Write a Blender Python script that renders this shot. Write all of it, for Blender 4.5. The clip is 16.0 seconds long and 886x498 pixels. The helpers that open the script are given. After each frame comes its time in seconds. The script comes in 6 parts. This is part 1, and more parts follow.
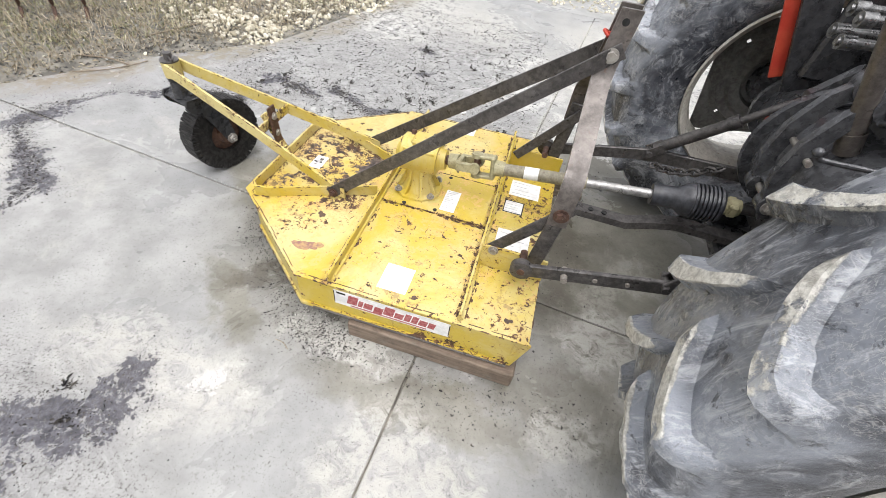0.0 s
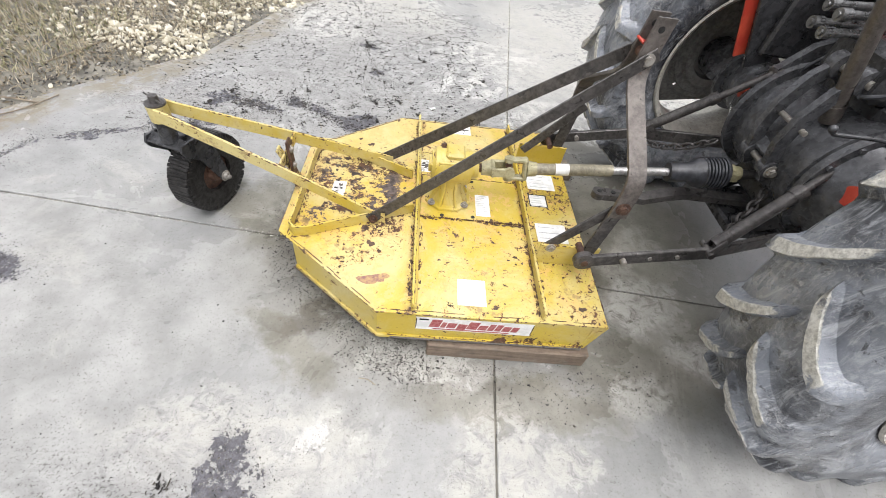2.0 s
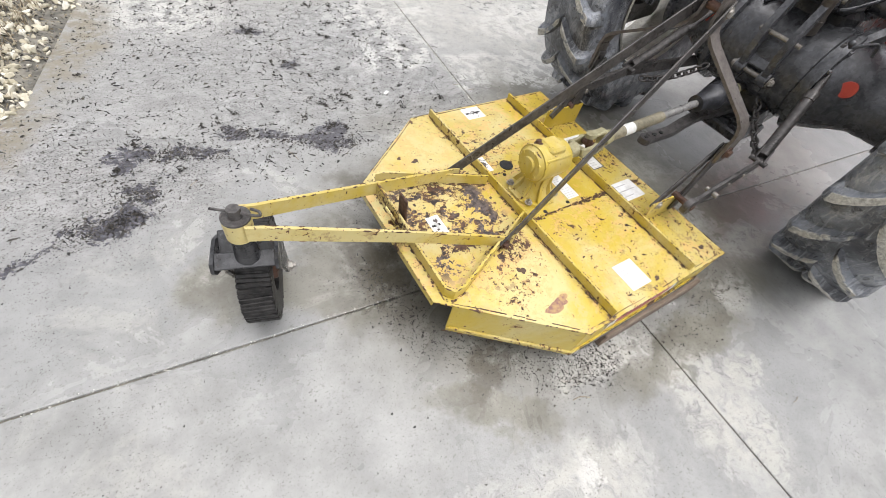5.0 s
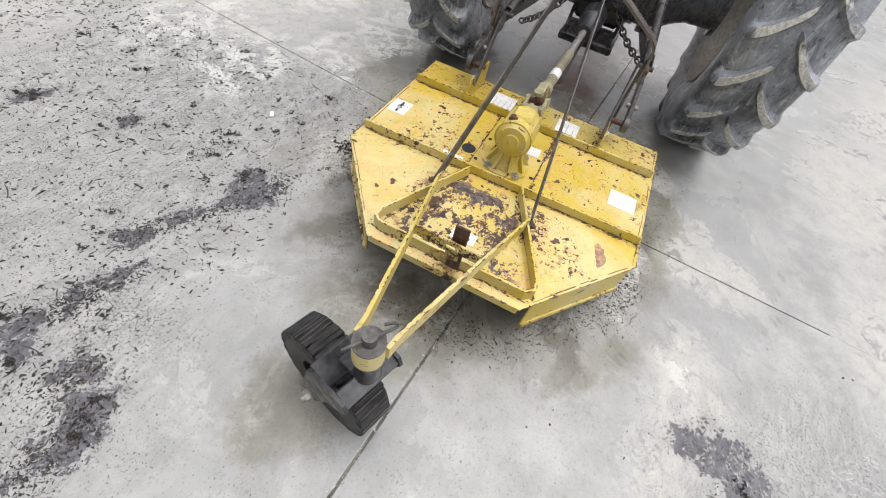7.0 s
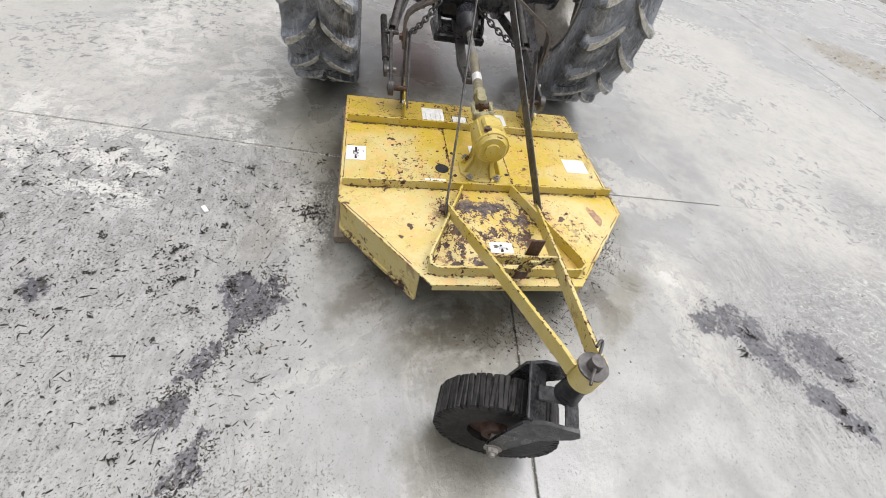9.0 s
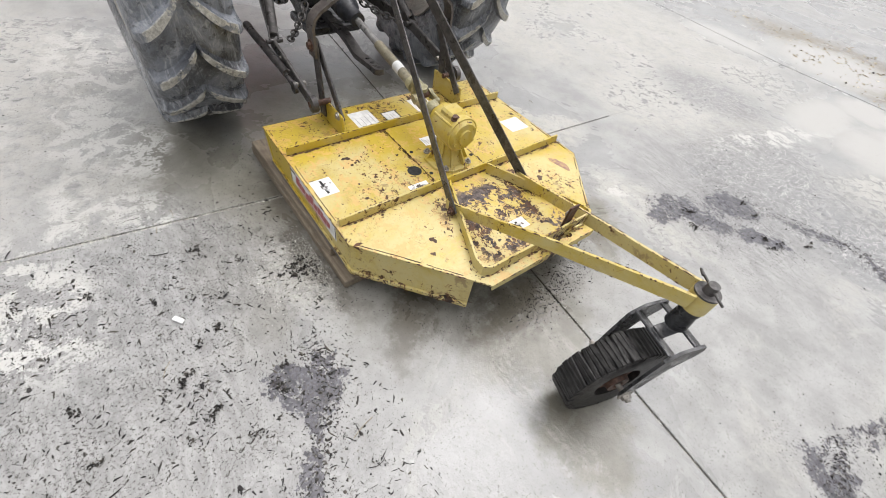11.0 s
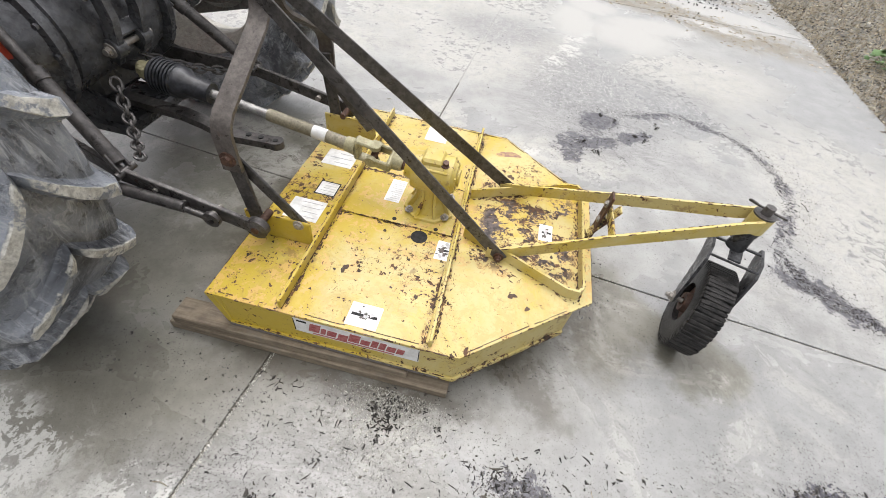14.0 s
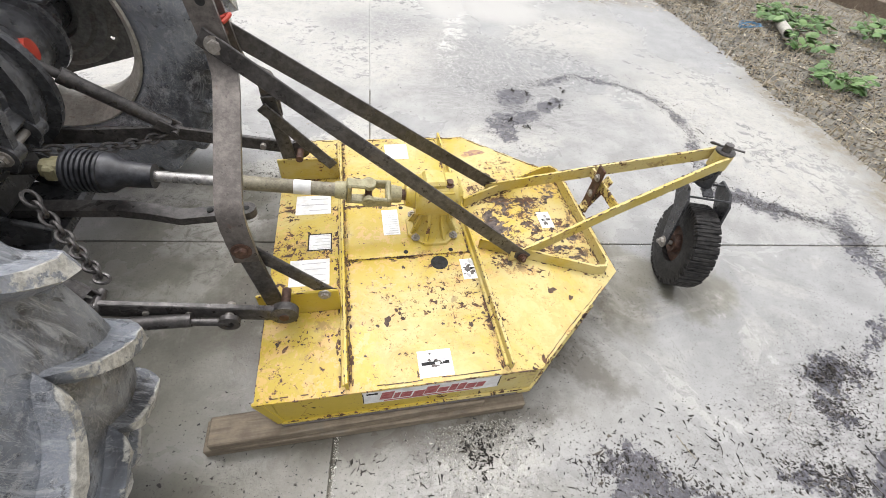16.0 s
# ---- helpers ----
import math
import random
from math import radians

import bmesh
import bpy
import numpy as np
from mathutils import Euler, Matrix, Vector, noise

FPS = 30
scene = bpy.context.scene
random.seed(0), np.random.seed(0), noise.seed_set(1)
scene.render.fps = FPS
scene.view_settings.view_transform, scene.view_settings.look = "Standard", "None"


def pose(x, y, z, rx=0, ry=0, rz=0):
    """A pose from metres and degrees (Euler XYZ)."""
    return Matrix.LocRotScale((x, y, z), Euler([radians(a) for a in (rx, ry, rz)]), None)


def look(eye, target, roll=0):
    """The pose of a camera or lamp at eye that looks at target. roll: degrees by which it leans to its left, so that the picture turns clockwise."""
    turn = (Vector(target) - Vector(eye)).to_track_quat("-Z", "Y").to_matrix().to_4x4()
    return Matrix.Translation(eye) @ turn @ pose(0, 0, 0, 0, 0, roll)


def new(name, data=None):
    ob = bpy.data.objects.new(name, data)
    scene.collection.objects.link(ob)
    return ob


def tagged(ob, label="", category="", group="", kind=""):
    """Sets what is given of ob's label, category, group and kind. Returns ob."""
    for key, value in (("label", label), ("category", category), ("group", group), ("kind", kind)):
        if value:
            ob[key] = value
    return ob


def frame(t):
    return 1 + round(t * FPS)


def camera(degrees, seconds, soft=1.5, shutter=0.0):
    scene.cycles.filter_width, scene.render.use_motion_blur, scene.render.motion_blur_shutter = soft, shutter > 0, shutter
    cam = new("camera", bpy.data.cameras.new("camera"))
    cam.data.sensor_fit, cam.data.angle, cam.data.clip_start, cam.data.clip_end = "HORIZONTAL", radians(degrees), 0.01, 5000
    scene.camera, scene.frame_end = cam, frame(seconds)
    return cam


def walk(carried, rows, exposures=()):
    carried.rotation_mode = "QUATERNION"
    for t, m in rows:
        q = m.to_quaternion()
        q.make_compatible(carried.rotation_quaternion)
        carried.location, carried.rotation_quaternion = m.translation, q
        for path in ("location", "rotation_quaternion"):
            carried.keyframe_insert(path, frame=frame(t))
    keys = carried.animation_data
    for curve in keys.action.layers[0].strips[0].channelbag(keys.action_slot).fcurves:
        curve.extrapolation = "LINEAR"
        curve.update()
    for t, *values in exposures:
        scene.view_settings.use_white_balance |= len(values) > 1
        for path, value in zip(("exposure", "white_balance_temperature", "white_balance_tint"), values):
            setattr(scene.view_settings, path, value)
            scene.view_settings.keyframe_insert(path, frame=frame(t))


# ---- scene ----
cam = camera(94.8, 16.0, soft=0.8)
PATH = [
    (0, (0.443, -1.438, 1.457), (0.205, -0.083, 0.006), 8.6),
    (0.5, (0.365, -1.384, 1.521), (0.22, -0.033, 0.054), 8.1),
    (1, (0.29, -1.348, 1.545), (0.242, 0.003, 0.071), 8.0),
    (1.5, (0.1, -1.39, 1.525), (0.156, -0.043, 0.047), 8.8),
    (2, (-0.127, -1.456, 1.522), (0.044, -0.12, 0.043), 10.3),
    (2.5, (-0.247, -1.417, 1.501), (0.026, -0.111, 0.011), 11.4),
    (3, (-0.42, -1.245, 1.476), (-0.033, 0.009, -0.034), 12.8),
    (3.5, (-0.573, -1.124, 1.48), (-0.063, 0.066, -0.044), 14.3),
    (4, (-0.821, -1.071, 1.459), (-0.187, 0.043, -0.076), 15.3),
    (4.2, (-0.921, -1.043, 1.466), (-0.238, 0.039, -0.071), 15.5),
    (6.3, (-1.441, -0.403, 1.458), (-0.32, 0.136, -0.108), 14.8),
    (6.5, (-1.486, -0.357, 1.463), (-0.331, 0.111, -0.101), 15.1),
    (7, (-1.473, -0.177, 1.424), (-0.245, 0.108, -0.129), 15.8),
    (7.5, (-1.446, 0.017, 1.438), (-0.175, 0.114, -0.103), 15.8),
    (8, (-1.472, 0.172, 1.439), (-0.172, 0.094, -0.079), 15.3),
    (8.5, (-1.567, 0.406, 1.473), (-0.253, 0.164, -0.015), 14.6),
    (9, (-1.524, 0.551, 1.445), (-0.22, 0.16, -0.019), 14.0),
    (9.2, (-1.461, 0.623, 1.432), (-0.168, 0.17, -0.025), 13.7),
    (11.3, (-1.075, 1.132, 1.446), (-0.202, 0.123, -0.042), 11.0),
    (11.5, (-0.996, 1.148, 1.46), (-0.179, 0.095, -0.031), 10.9),
    (12, (-0.865, 1.17, 1.44), (-0.194, 0.029, -0.06), 10.8),
    (12.5, (-0.684, 1.287, 1.461), (-0.16, 0.066, -0.034), 10.8),
    (13, (-0.531, 1.353, 1.486), (-0.141, 0.076, -0.003), 10.4),
    (13.5, (-0.349, 1.298, 1.461), (-0.09, -0.016, -0.024), 9.9),
    (14, (-0.174, 1.272, 1.453), (-0.044, -0.058, -0.036), 9.6),
    (14.5, (0.011, 1.367, 1.466), (0.006, 0.035, -0.026), 9.5),
    (15, (0.115, 1.386, 1.478), (-0.019, 0.061, -0.014), 9.1),
    (15.5, (0.217, 1.247, 1.447), (-0.037, -0.066, -0.039), 8.2),
    (16, (0.29, 1.157, 1.458), (-0.062, -0.14, -0.023), 7.2),
]
walk(cam, [(t, look(eye, target, roll)) for t, eye, target, roll in PATH], exposures=[(0, 0.80, 6400, 12), (3, 0.72, 6400, 12), (7.5, 0.53, 6420, 12), (12, 0.51, 6460, 12), (16, 0.74, 6440, 12)])

# ---- light ----
world = bpy.data.worlds.new("overcast_sky")
scene.world = world
world.use_nodes = True
wn = world.node_tree.nodes
wl = world.node_tree.links
sky = wn.new("ShaderNodeTexSky")
sky.sky_type = "NISHITA"
sky.sun_disc = False
sky.sun_elevation = radians(68)
sky.sun_rotation = radians(165)
sky.dust_density = 6.0
sky.air_density = 1.6
pale = wn.new("ShaderNodeHueSaturation")
pale.inputs["Saturation"].default_value = 0.12
wl.new(sky.outputs["Color"], pale.inputs["Color"])
wl.new(pale.outputs["Color"], wn["Background"].inputs["Color"])
wn["Background"].inputs["Strength"].default_value = 0.15
sun_data = bpy.data.lights.new("sun", "SUN")
sun_data.energy = 0.6
sun_data.angle = radians(45)
sun_data.color = (1.0, 0.97, 0.92)
sun = new("sun", sun_data)
sun.matrix_world = look((0.6, 2.4, 8.0), (0, 0, 0))

# ---- materials ----


def material(name, rough=0.6, metal=0.0, spec=0.5):
    m = bpy.data.materials.new(name)
    m.use_nodes = True
    b = m.node_tree.nodes["Principled BSDF"]
    b.inputs["Roughness"].default_value = rough
    b.inputs["Metallic"].default_value = metal
    b.inputs["Specular IOR Level"].default_value = spec
    return m


class Nodes:
    """Short hand for wiring node trees."""

    def __init__(self, m):
        self.t = m.node_tree
        self.b = m.node_tree.nodes["Principled BSDF"]
        self.co = self.t.nodes.new("ShaderNodeTexCoord").outputs["Object"]

    def link(self, a, b):
        self.t.links.new(a, b)

    def noise(self, scale, detail=4, rough=0.6, co=None, distortion=0.0):
        n = self.t.nodes.new("ShaderNodeTexNoise")
        n.inputs["Scale"].default_value = scale
        n.inputs["Detail"].default_value = detail
        n.inputs["Roughness"].default_value = rough
        n.inputs["Distortion"].default_value = distortion
        self.link(co or self.co, n.inputs["Vector"])
        return n.outputs["Fac"]

    def voronoi(self, scale, co=None, feature="F1", out="Distance"):
        n = self.t.nodes.new("ShaderNodeTexVoronoi")
        n.feature = feature
        n.inputs["Scale"].default_value = scale
        self.link(co or self.co, n.inputs["Vector"])
        return n.outputs[out]

    def step(self, fac, lo, hi, a=0.0, b=1.0):
        n = self.t.nodes.new("ShaderNodeMapRange")
        n.interpolation_type = "SMOOTHSTEP"
        for key, v in (("From Min", lo), ("From Max", hi), ("To Min", a), ("To Max", b)):
            n.inputs[key].default_value = v
        self.link(fac, n.inputs["Value"])
        return n.outputs["Result"]

    def math(self, op, a, b=None, c=None):
        n = self.t.nodes.new("ShaderNodeMath")
        n.operation = op
        for i, v in enumerate((a, b, c)):
            if v is None:
                continue
            if isinstance(v, (int, float)):
                n.inputs[i].default_value = v
            else:
                self.link(v, n.inputs[i])
        return n.outputs[0]

    def mix(self, fac, a, b):
        n = self.t.nodes.new("ShaderNodeMix")
        n.data_type = "RGBA"
        for sock, v in ((n.inputs[0], fac), (n.inputs[6], a), (n.inputs[7], b)):
            if isinstance(v, tuple):
                sock.default_value = (*v, 1.0)
            elif isinstance(v, (int, float)):
                sock.default_value = v
            else:
                self.link(v, sock)
        return n.outputs[2]

    def xyz(self):
        n = self.t.nodes.new("ShaderNodeSeparateXYZ")
        self.link(self.co, n.inputs[0])
        return n.outputs

    def mapped(self, scale=(1, 1, 1), rot=(0, 0, 0)):
        n = self.t.nodes.new("ShaderNodeMapping")
        n.inputs["Scale"].default_value = scale
        n.inputs["Rotation"].default_value = rot
        self.link(self.co, n.inputs["Vector"])
        return n.outputs[0]

    def random(self):
        return self.t.nodes.new("ShaderNodeObjectInfo").outputs["Random"]

    def island(self):
        return self.t.nodes.new("ShaderNodeNewGeometry").outputs["Random Per Island"]

    def colour(self, v):
        self.link(v, self.b.inputs["Base Color"])

    def rough(self, v):
        self.link(v, self.b.inputs["Roughness"])

    def bump(self, height, strength=0.3, distance=0.01):
        n = self.t.nodes.new("ShaderNodeBump")
        n.inputs["Strength"].default_value = strength
        n.inputs["Distance"].default_value = distance
        self.link(height, n.inputs["Height"])
        self.link(n.outputs[0], self.b.inputs["Normal"])


def paint_material(name, tray=False, chips=0.62, foot=0.0):
    """Old yellow machine paint: two tones, scratches and flakes of rust."""
    m = material(name, 0.45)
    n = Nodes(m)
    x, y, z = n.xyz()
    fade = n.step(n.math("ADD", n.noise(2.2, 6, 0.68, distortion=0.5), n.step(x, -0.5, 0.55, 0.07, -0.09)), 0.40, 0.62)
    fine = n.noise(60, 4)
    col = n.mix(fade, (0.490, 0.362, 0.040), (0.545, 0.462, 0.205))
    col = n.mix(n.step(fine, 0.45, 0.75, 0.0, 0.3), col, (0.55, 0.40, 0.10))
    grime = n.step(n.noise(7, 7, 0.75, distortion=0.7), 0.52, 0.72, 0.0, 0.55)
    col = n.mix(grime, col, (0.37, 0.25, 0.075))
    smudge = n.step(n.math("ADD", n.math("MULTIPLY", n.noise(9, 3, 0.5), 0.7), n.math("MULTIPLY", n.noise(50, 5, 0.7), 0.3)), 0.605, 0.66, 0.0, 0.6)
    col = n.mix(smudge, col, (0.215, 0.125, 0.065))
    freckle = n.math("MULTIPLY", n.step(n.noise(95, 4, 0.6), 0.56, 0.68), n.step(n.noise(3.5, 6, 0.75), 0.46, 0.64, 0.0, 0.65))
    col = n.mix(freckle, col, (0.28, 0.18, 0.06))
    scratch = n.step(n.noise(9, 5, 0.7, n.mapped((14, 1, 1), (0, 0, radians(20)))), 0.62, 0.70, 0.0, 0.35)
    col = n.mix(scratch, col, (0.42, 0.30, 0.12))
    flake = n.math("MAXIMUM", n.noise(58, 8, 0.68, distortion=0.9), n.math("SUBTRACT", n.noise(27, 7, 0.62, distortion=0.5), 0.015))
    density = n.step(n.noise(4.0, 5, 0.75), 0.44, 0.70, 0.012, 0.115)
    if foot:
        density = n.math("ADD", density, n.step(z, 0.0, 0.07, foot, 0.0))
    if tray:
        inside = n.math("MULTIPLY", n.step(x, -0.62, -0.55, 0, 1), n.step(x, -0.22, -0.12, 1, 0))
        side = n.step(n.math("ABSOLUTE", y), 0.20, 0.30, 1, 0)
        patch = n.math("MULTIPLY", n.math("MULTIPLY", inside, side), n.step(n.noise(7.0, 4, 0.6), 0.38, 0.60, 0.0, 0.13))
        line_a = n.step(n.math("ABSOLUTE", n.math("ADD", x, 0.105)), 0.0, 0.030, 0.085, 0.0)
        line_b = n.step(n.math("ABSOLUTE", n.math("SUBTRACT", x, 0.39)), 0.0, 0.030, 0.085, 0.0)
        seam = n.step(n.math("ABSOLUTE", n.math("ADD", y, 0.145)), 0.0, 0.022, 0.10, 0.0)
        front = n.step(x, 0.39, 0.46, 0.0, 0.035)
        for line in (line_a, line_b):
            soil = n.math("MULTIPLY", n.math("MULTIPLY", line, 9.0), n.step(n.noise(16, 5, 0.7), 0.40, 0.62))
            col = n.mix(soil, col, (0.150, 0.082, 0.034))
        for extra in (patch, line_a, line_b, seam, front):
            density = n.math("ADD", density, extra)
    if tray:
        ragged = n.math("ADD", n.math("MULTIPLY", n.noise(15, 9, 0.72, distortion=0.4), 0.75), n.math("MULTIPLY", n.noise(70, 4, 0.7), 0.25))
        tail = n.math("MULTIPLY", n.step(x, -0.44, -0.56, 0.0, 0.10), n.step(n.math("ABSOLUTE", y), 0.10, 0.20, 0.35, 1.0))
        foot = n.math("MULTIPLY", n.step(n.math("ABSOLUTE", n.math("ADD", x, 0.19)), 0.03, 0.10, 0.085, 0.0), n.step(n.math("ABSOLUTE", n.math("SUBTRACT", y, 0.02)), 0.10, 0.17, 1.0, 0.0))
        lost = n.math("ADD", n.math("ADD", ragged, n.math("MULTIPLY", patch, 0.15)), n.math("MULTIPLY", n.math("MAXIMUM", tail, foot), n.math("MULTIPLY", inside, side)))
        col = n.mix(n.step(lost, 0.52, 0.555, 0.0, 0.7), col, (0.60, 0.38, 0.14))
        grey = n.mix(n.step(n.noise(40, 5, 0.7), 0.4, 0.62), (0.032, 0.024, 0.024), (0.125, 0.098, 0.088))
        bare = n.math("MULTIPLY", n.step(lost, 0.555, 0.568), n.math("MULTIPLY", inside, side))
    edge = n.math("SUBTRACT", chips + 0.030, density)
    chip = n.step(n.math("SUBTRACT", flake, edge), 0.0, 0.012)
    halo = n.step(n.math("SUBTRACT", flake, edge), -0.035, 0.0, 0.0, 0.55)
    col = n.mix(halo, col, (0.36, 0.185, 0.05))
    rust = n.mix(n.step(n.noise(25, 5), 0.35, 0.65), (0.022, 0.015, 0.012), (0.115, 0.056, 0.030))
    col = n.mix(chip, col, rust)
    if tray:
        col = n.mix(bare, col, grey)
        chip = n.math("MAXIMUM", chip, bare)
    n.colour(col)
    n.rough(n.math("ADD", n.step(fade, 0, 1, 0.30, 0.5), n.math("MULTIPLY", chip, 0.3)))
    h = n.math("SUBTRACT", n.math("MULTIPLY", fine, 0.25), chip)
    n.bump(h, 0.35, 0.0015)
    return m


def steel_material(name, dark=(0.035, 0.032, 0.03), light=(0.11, 0.10, 0.095), rust=0.3, rough=0.5, metal=0.35, grit=1.0):
    m = material(name, rough, metal)
    n = Nodes(m)
    col = n.mix(n.step(n.math("ADD", n.math("MULTIPLY", n.noise(9, 4, 0.6), 0.35), n.math("MULTIPLY", n.noise(48, 8, 0.75), 0.65)), 0.38, 0.64), dark, light)
    spots = n.step(n.noise(30, 6, 0.7), 0.68 - 0.3 * rust, 0.80 - 0.2 * rust, 0.0, 0.8)
    col = n.mix(spots, col, (0.12, 0.05, 0.025))
    col = n.mix(n.step(n.noise(85, 4), 0.62, 0.72, 0.0, 0.45 * grit), col, (0.22, 0.195, 0.165))
    col = n.mix(n.step(n.noise(120, 5, 0.7), 0.63, 0.68, 0.0, 0.7 * grit), col, (0.02, 0.016, 0.014))
    n.colour(col)
    n.rough(n.step(n.noise(22, 4), 0.3, 0.7, rough - 0.12, rough + 0.18))
    n.bump(n.math("ADD", n.noise(90, 4), n.noise(30, 4)), 0.15 + 0.25 * grit, 0.002)
    return m


def rubber_material(name, radius=0.755):
    """Blue-black tyre rubber: wiped dust, fine pale scratches and caked clay on the lug tops."""
    m = material(name, 0.6, 0.0, 0.75)
    n = Nodes(m)
    x, y, z = n.xyz()
    r = n.math("SQRT", n.math("ADD", n.math("MULTIPLY", x, x), n.math("MULTIPLY", z, z)))
    broad = n.noise(3.2, 5, 0.65, distortion=0.6)
    col = n.mix(n.step(broad, 0.36, 0.66), (0.020, 0.022, 0.029), (0.220, 0.238, 0.270))
    wipe = n.noise(5, 7, 0.78, n.mapped((1, 4, 1), (0, radians(30), 0)), 2.2)
    col = n.mix(n.step(wipe, 0.49, 0.67, 0.0, 0.68), col, (0.46, 0.475, 0.495))
    mottle = n.noise(30, 7, 0.75, distortion=1.0)
    col = n.mix(n.step(mottle, 0.54, 0.66, 0.0, 0.5), col, (0.34, 0.345, 0.35))
    col = n.mix(n.step(n.noise(24, 6, 0.7, distortion=0.6), 0.44, 0.34, 0.0, 0.8), col, (0.013, 0.014, 0.018))
    where = n.step(n.noise(2.6, 4, 0.6), 0.42, 0.58)
    for scale, rot in ((11, 15), (17, 70)):
        line = n.math("ABSOLUTE", n.math("SUBTRACT", n.noise(scale, 3, 0.55, n.mapped((1, 1.8, 1), (radians(rot), radians(rot), 0)), 2.6), 0.5))
        col = n.mix(n.math("MULTIPLY", n.step(line, 0.0, 0.016, 0.55, 0.0), where), col, (0.40, 0.40, 0.39))
    edge = n.math("ADD", r, n.math("MULTIPLY", n.math("SUBTRACT", n.noise(26, 6, 0.75), 0.5), 0.022))
    top = n.step(edge, radius - 0.016, radius - 0.011)
    dry = n.step(n.math("ADD", n.math("MULTIPLY", n.noise(5.5, 4, 0.6), 0.6), n.math("MULTIPLY", n.noise(32, 6, 0.75), 0.4)), 0.425, 0.470)
    caked = n.math("MULTIPLY", top, dry)
    clay = n.mix(n.step(n.noise(55, 8, 0.8), 0.36, 0.62), (0.34, 0.325, 0.285), (0.70, 0.685, 0.625))
    col = n.mix(caked, col, clay)
    n.colour(col)
    n.rough(n.math("ADD", n.step(n.noise(8, 5), 0.3, 0.7, 0.20, 0.42), n.math("MULTIPLY", caked, 0.3)))
    h = n.math("ADD", n.math("ADD", n.noise(70, 6, 0.7), n.math("MULTIPLY", n.noise(15, 5, 0.7), 1.5)), n.math("MULTIPLY", caked, n.step(n.noise(60, 6, 0.8), 0.3, 0.7, 0.3, 1.6)))
    n.bump(h, 0.65, 0.005)
    return m


GROUND_EDGE = [(-3.35, -9.0), (-3.4, -4.0), (-3.28, -2.0), (-3.12, -0.45), (-2.84, 0.24), (-2.36, 1.03), (-1.78, 1.75), (-1.5, 2.8), (-1.2, 4.2), (-0.9, 9.0)]
TIDE = [(-1.01, -1.76), (-1.49, -1.92), (-1.85, -1.73), (-2.02, -1.46), (-2.02, -1.06), (-1.80, -0.57), (-1.86, -0.36), (-2.08, -0.24), (-2.29, -0.08), (-2.42, 0.12), (-2.2, 0.5), (-1.7, 0.68), (-1.3, 0.95)]


def along(pts, half):
    """Long thin patches that follow a line."""
    out = []
    for (xa, ya), (xb, yb) in zip(pts, pts[1:]):
        out.append(((xa + xb) / 2, (ya + yb) / 2, math.hypot(xb - xa, yb - ya) * 0.55, half, math.degrees(math.atan2(yb - ya, xb - xa))))
    return out


# x, y, half length, half width, turn in degrees: sludge, silt films, standing damp and painted shade on the yard
WASH = [[(-0.39, 0.93), (-0.515, 0.88), (-0.71, 1.01), (-0.90, 1.14), (-1.03, 1.19)], [(-1.04, 1.00), (-1.24, 1.07), (-1.33, 1.10)], [(-1.37, 0.81), (-1.51, 0.915)], [(-1.44, 0.725), (-1.58, 0.69), (-1.72, 0.74)]]
SLUDGE = [blob for line in WASH for blob in along(line, 0.050)] + [
    (-1.52, 0.72, 0.13, 0.10, 0), (-0.52, 1.00, 0.12, 0.09, 30), (-1.46, 1.10, 0.12, 0.10, 40), (-0.62, 2.20, 0.10, 0.06, 0), (-0.47, 1.72, 0.08, 0.05, 20),
    (-0.76, -1.30, 0.22, 0.11, 20), (-1.10, -1.46, 0.20, 0.06, 30), (-0.84, -1.58, 0.20, 0.16, 60), (-0.64, -1.15, 0.10, 0.16, 0), (-1.95, -0.30, 0.30, 0.08, -25), (-2.36, 0.06, 0.26, 0.10, 60)]
TIDE_SOIL = along(TIDE, 0.036)
VERGE = along(GROUND_EDGE[2:9], 0.26)
RIPPLE = [(-0.78, -2.15, 0.52, 0.80, 8), (-1.35, -2.10, 0.50, 0.45, 0), (0.05, -2.95, 0.55, 0.40, 0)]
FILM = [(-1.85, 1.25, 0.45, 0.45, 0), (-1.5, 0.95, 0.50, 0.36, 0), (-0.6, 1.9, 1.3, 0.95, 0), (0.15, 1.25, 0.55, 0.42, 0), (-0.75, -1.55, 0.75, 0.45, -35)]
# Wet drips round the deck rim, with the deck's shadow painted into them.
DRIP_SHADE = [(-0.68, 0.08, 0.12, 0.36, 0), (-0.46, 0.52, 0.26, 0.10, -38), (0.15, 0.71, 0.55, 0.07, 0), (-0.45, -0.50, 0.24, 0.08, 38), (0.75, 0.1, 0.16, 0.45, 0)]
WHITE = [(1.45, 1.35, 0.45, 0.22, 0), (2.20, 1.25, 0.60, 0.30, 0), (1.75, 2.0, 0.7, 0.35, 10), (-0.62, -2.85, 0.80, 0.10, 74), (-1.05, 2.55, 0.40, 0.34, 0), (1.10, 1.20, 0.26, 0.16, 0), (0.64, 1.27, 0.20, 0.12, 30), (0.78, 1.48, 0.26, 0.13, 0), (0.30, 1.75, 0.42, 0.26, 20), (0.45, 2.30, 0.50, 0.30, 0), (-0.35, -1.02, 0.14, 0.07, 20)]
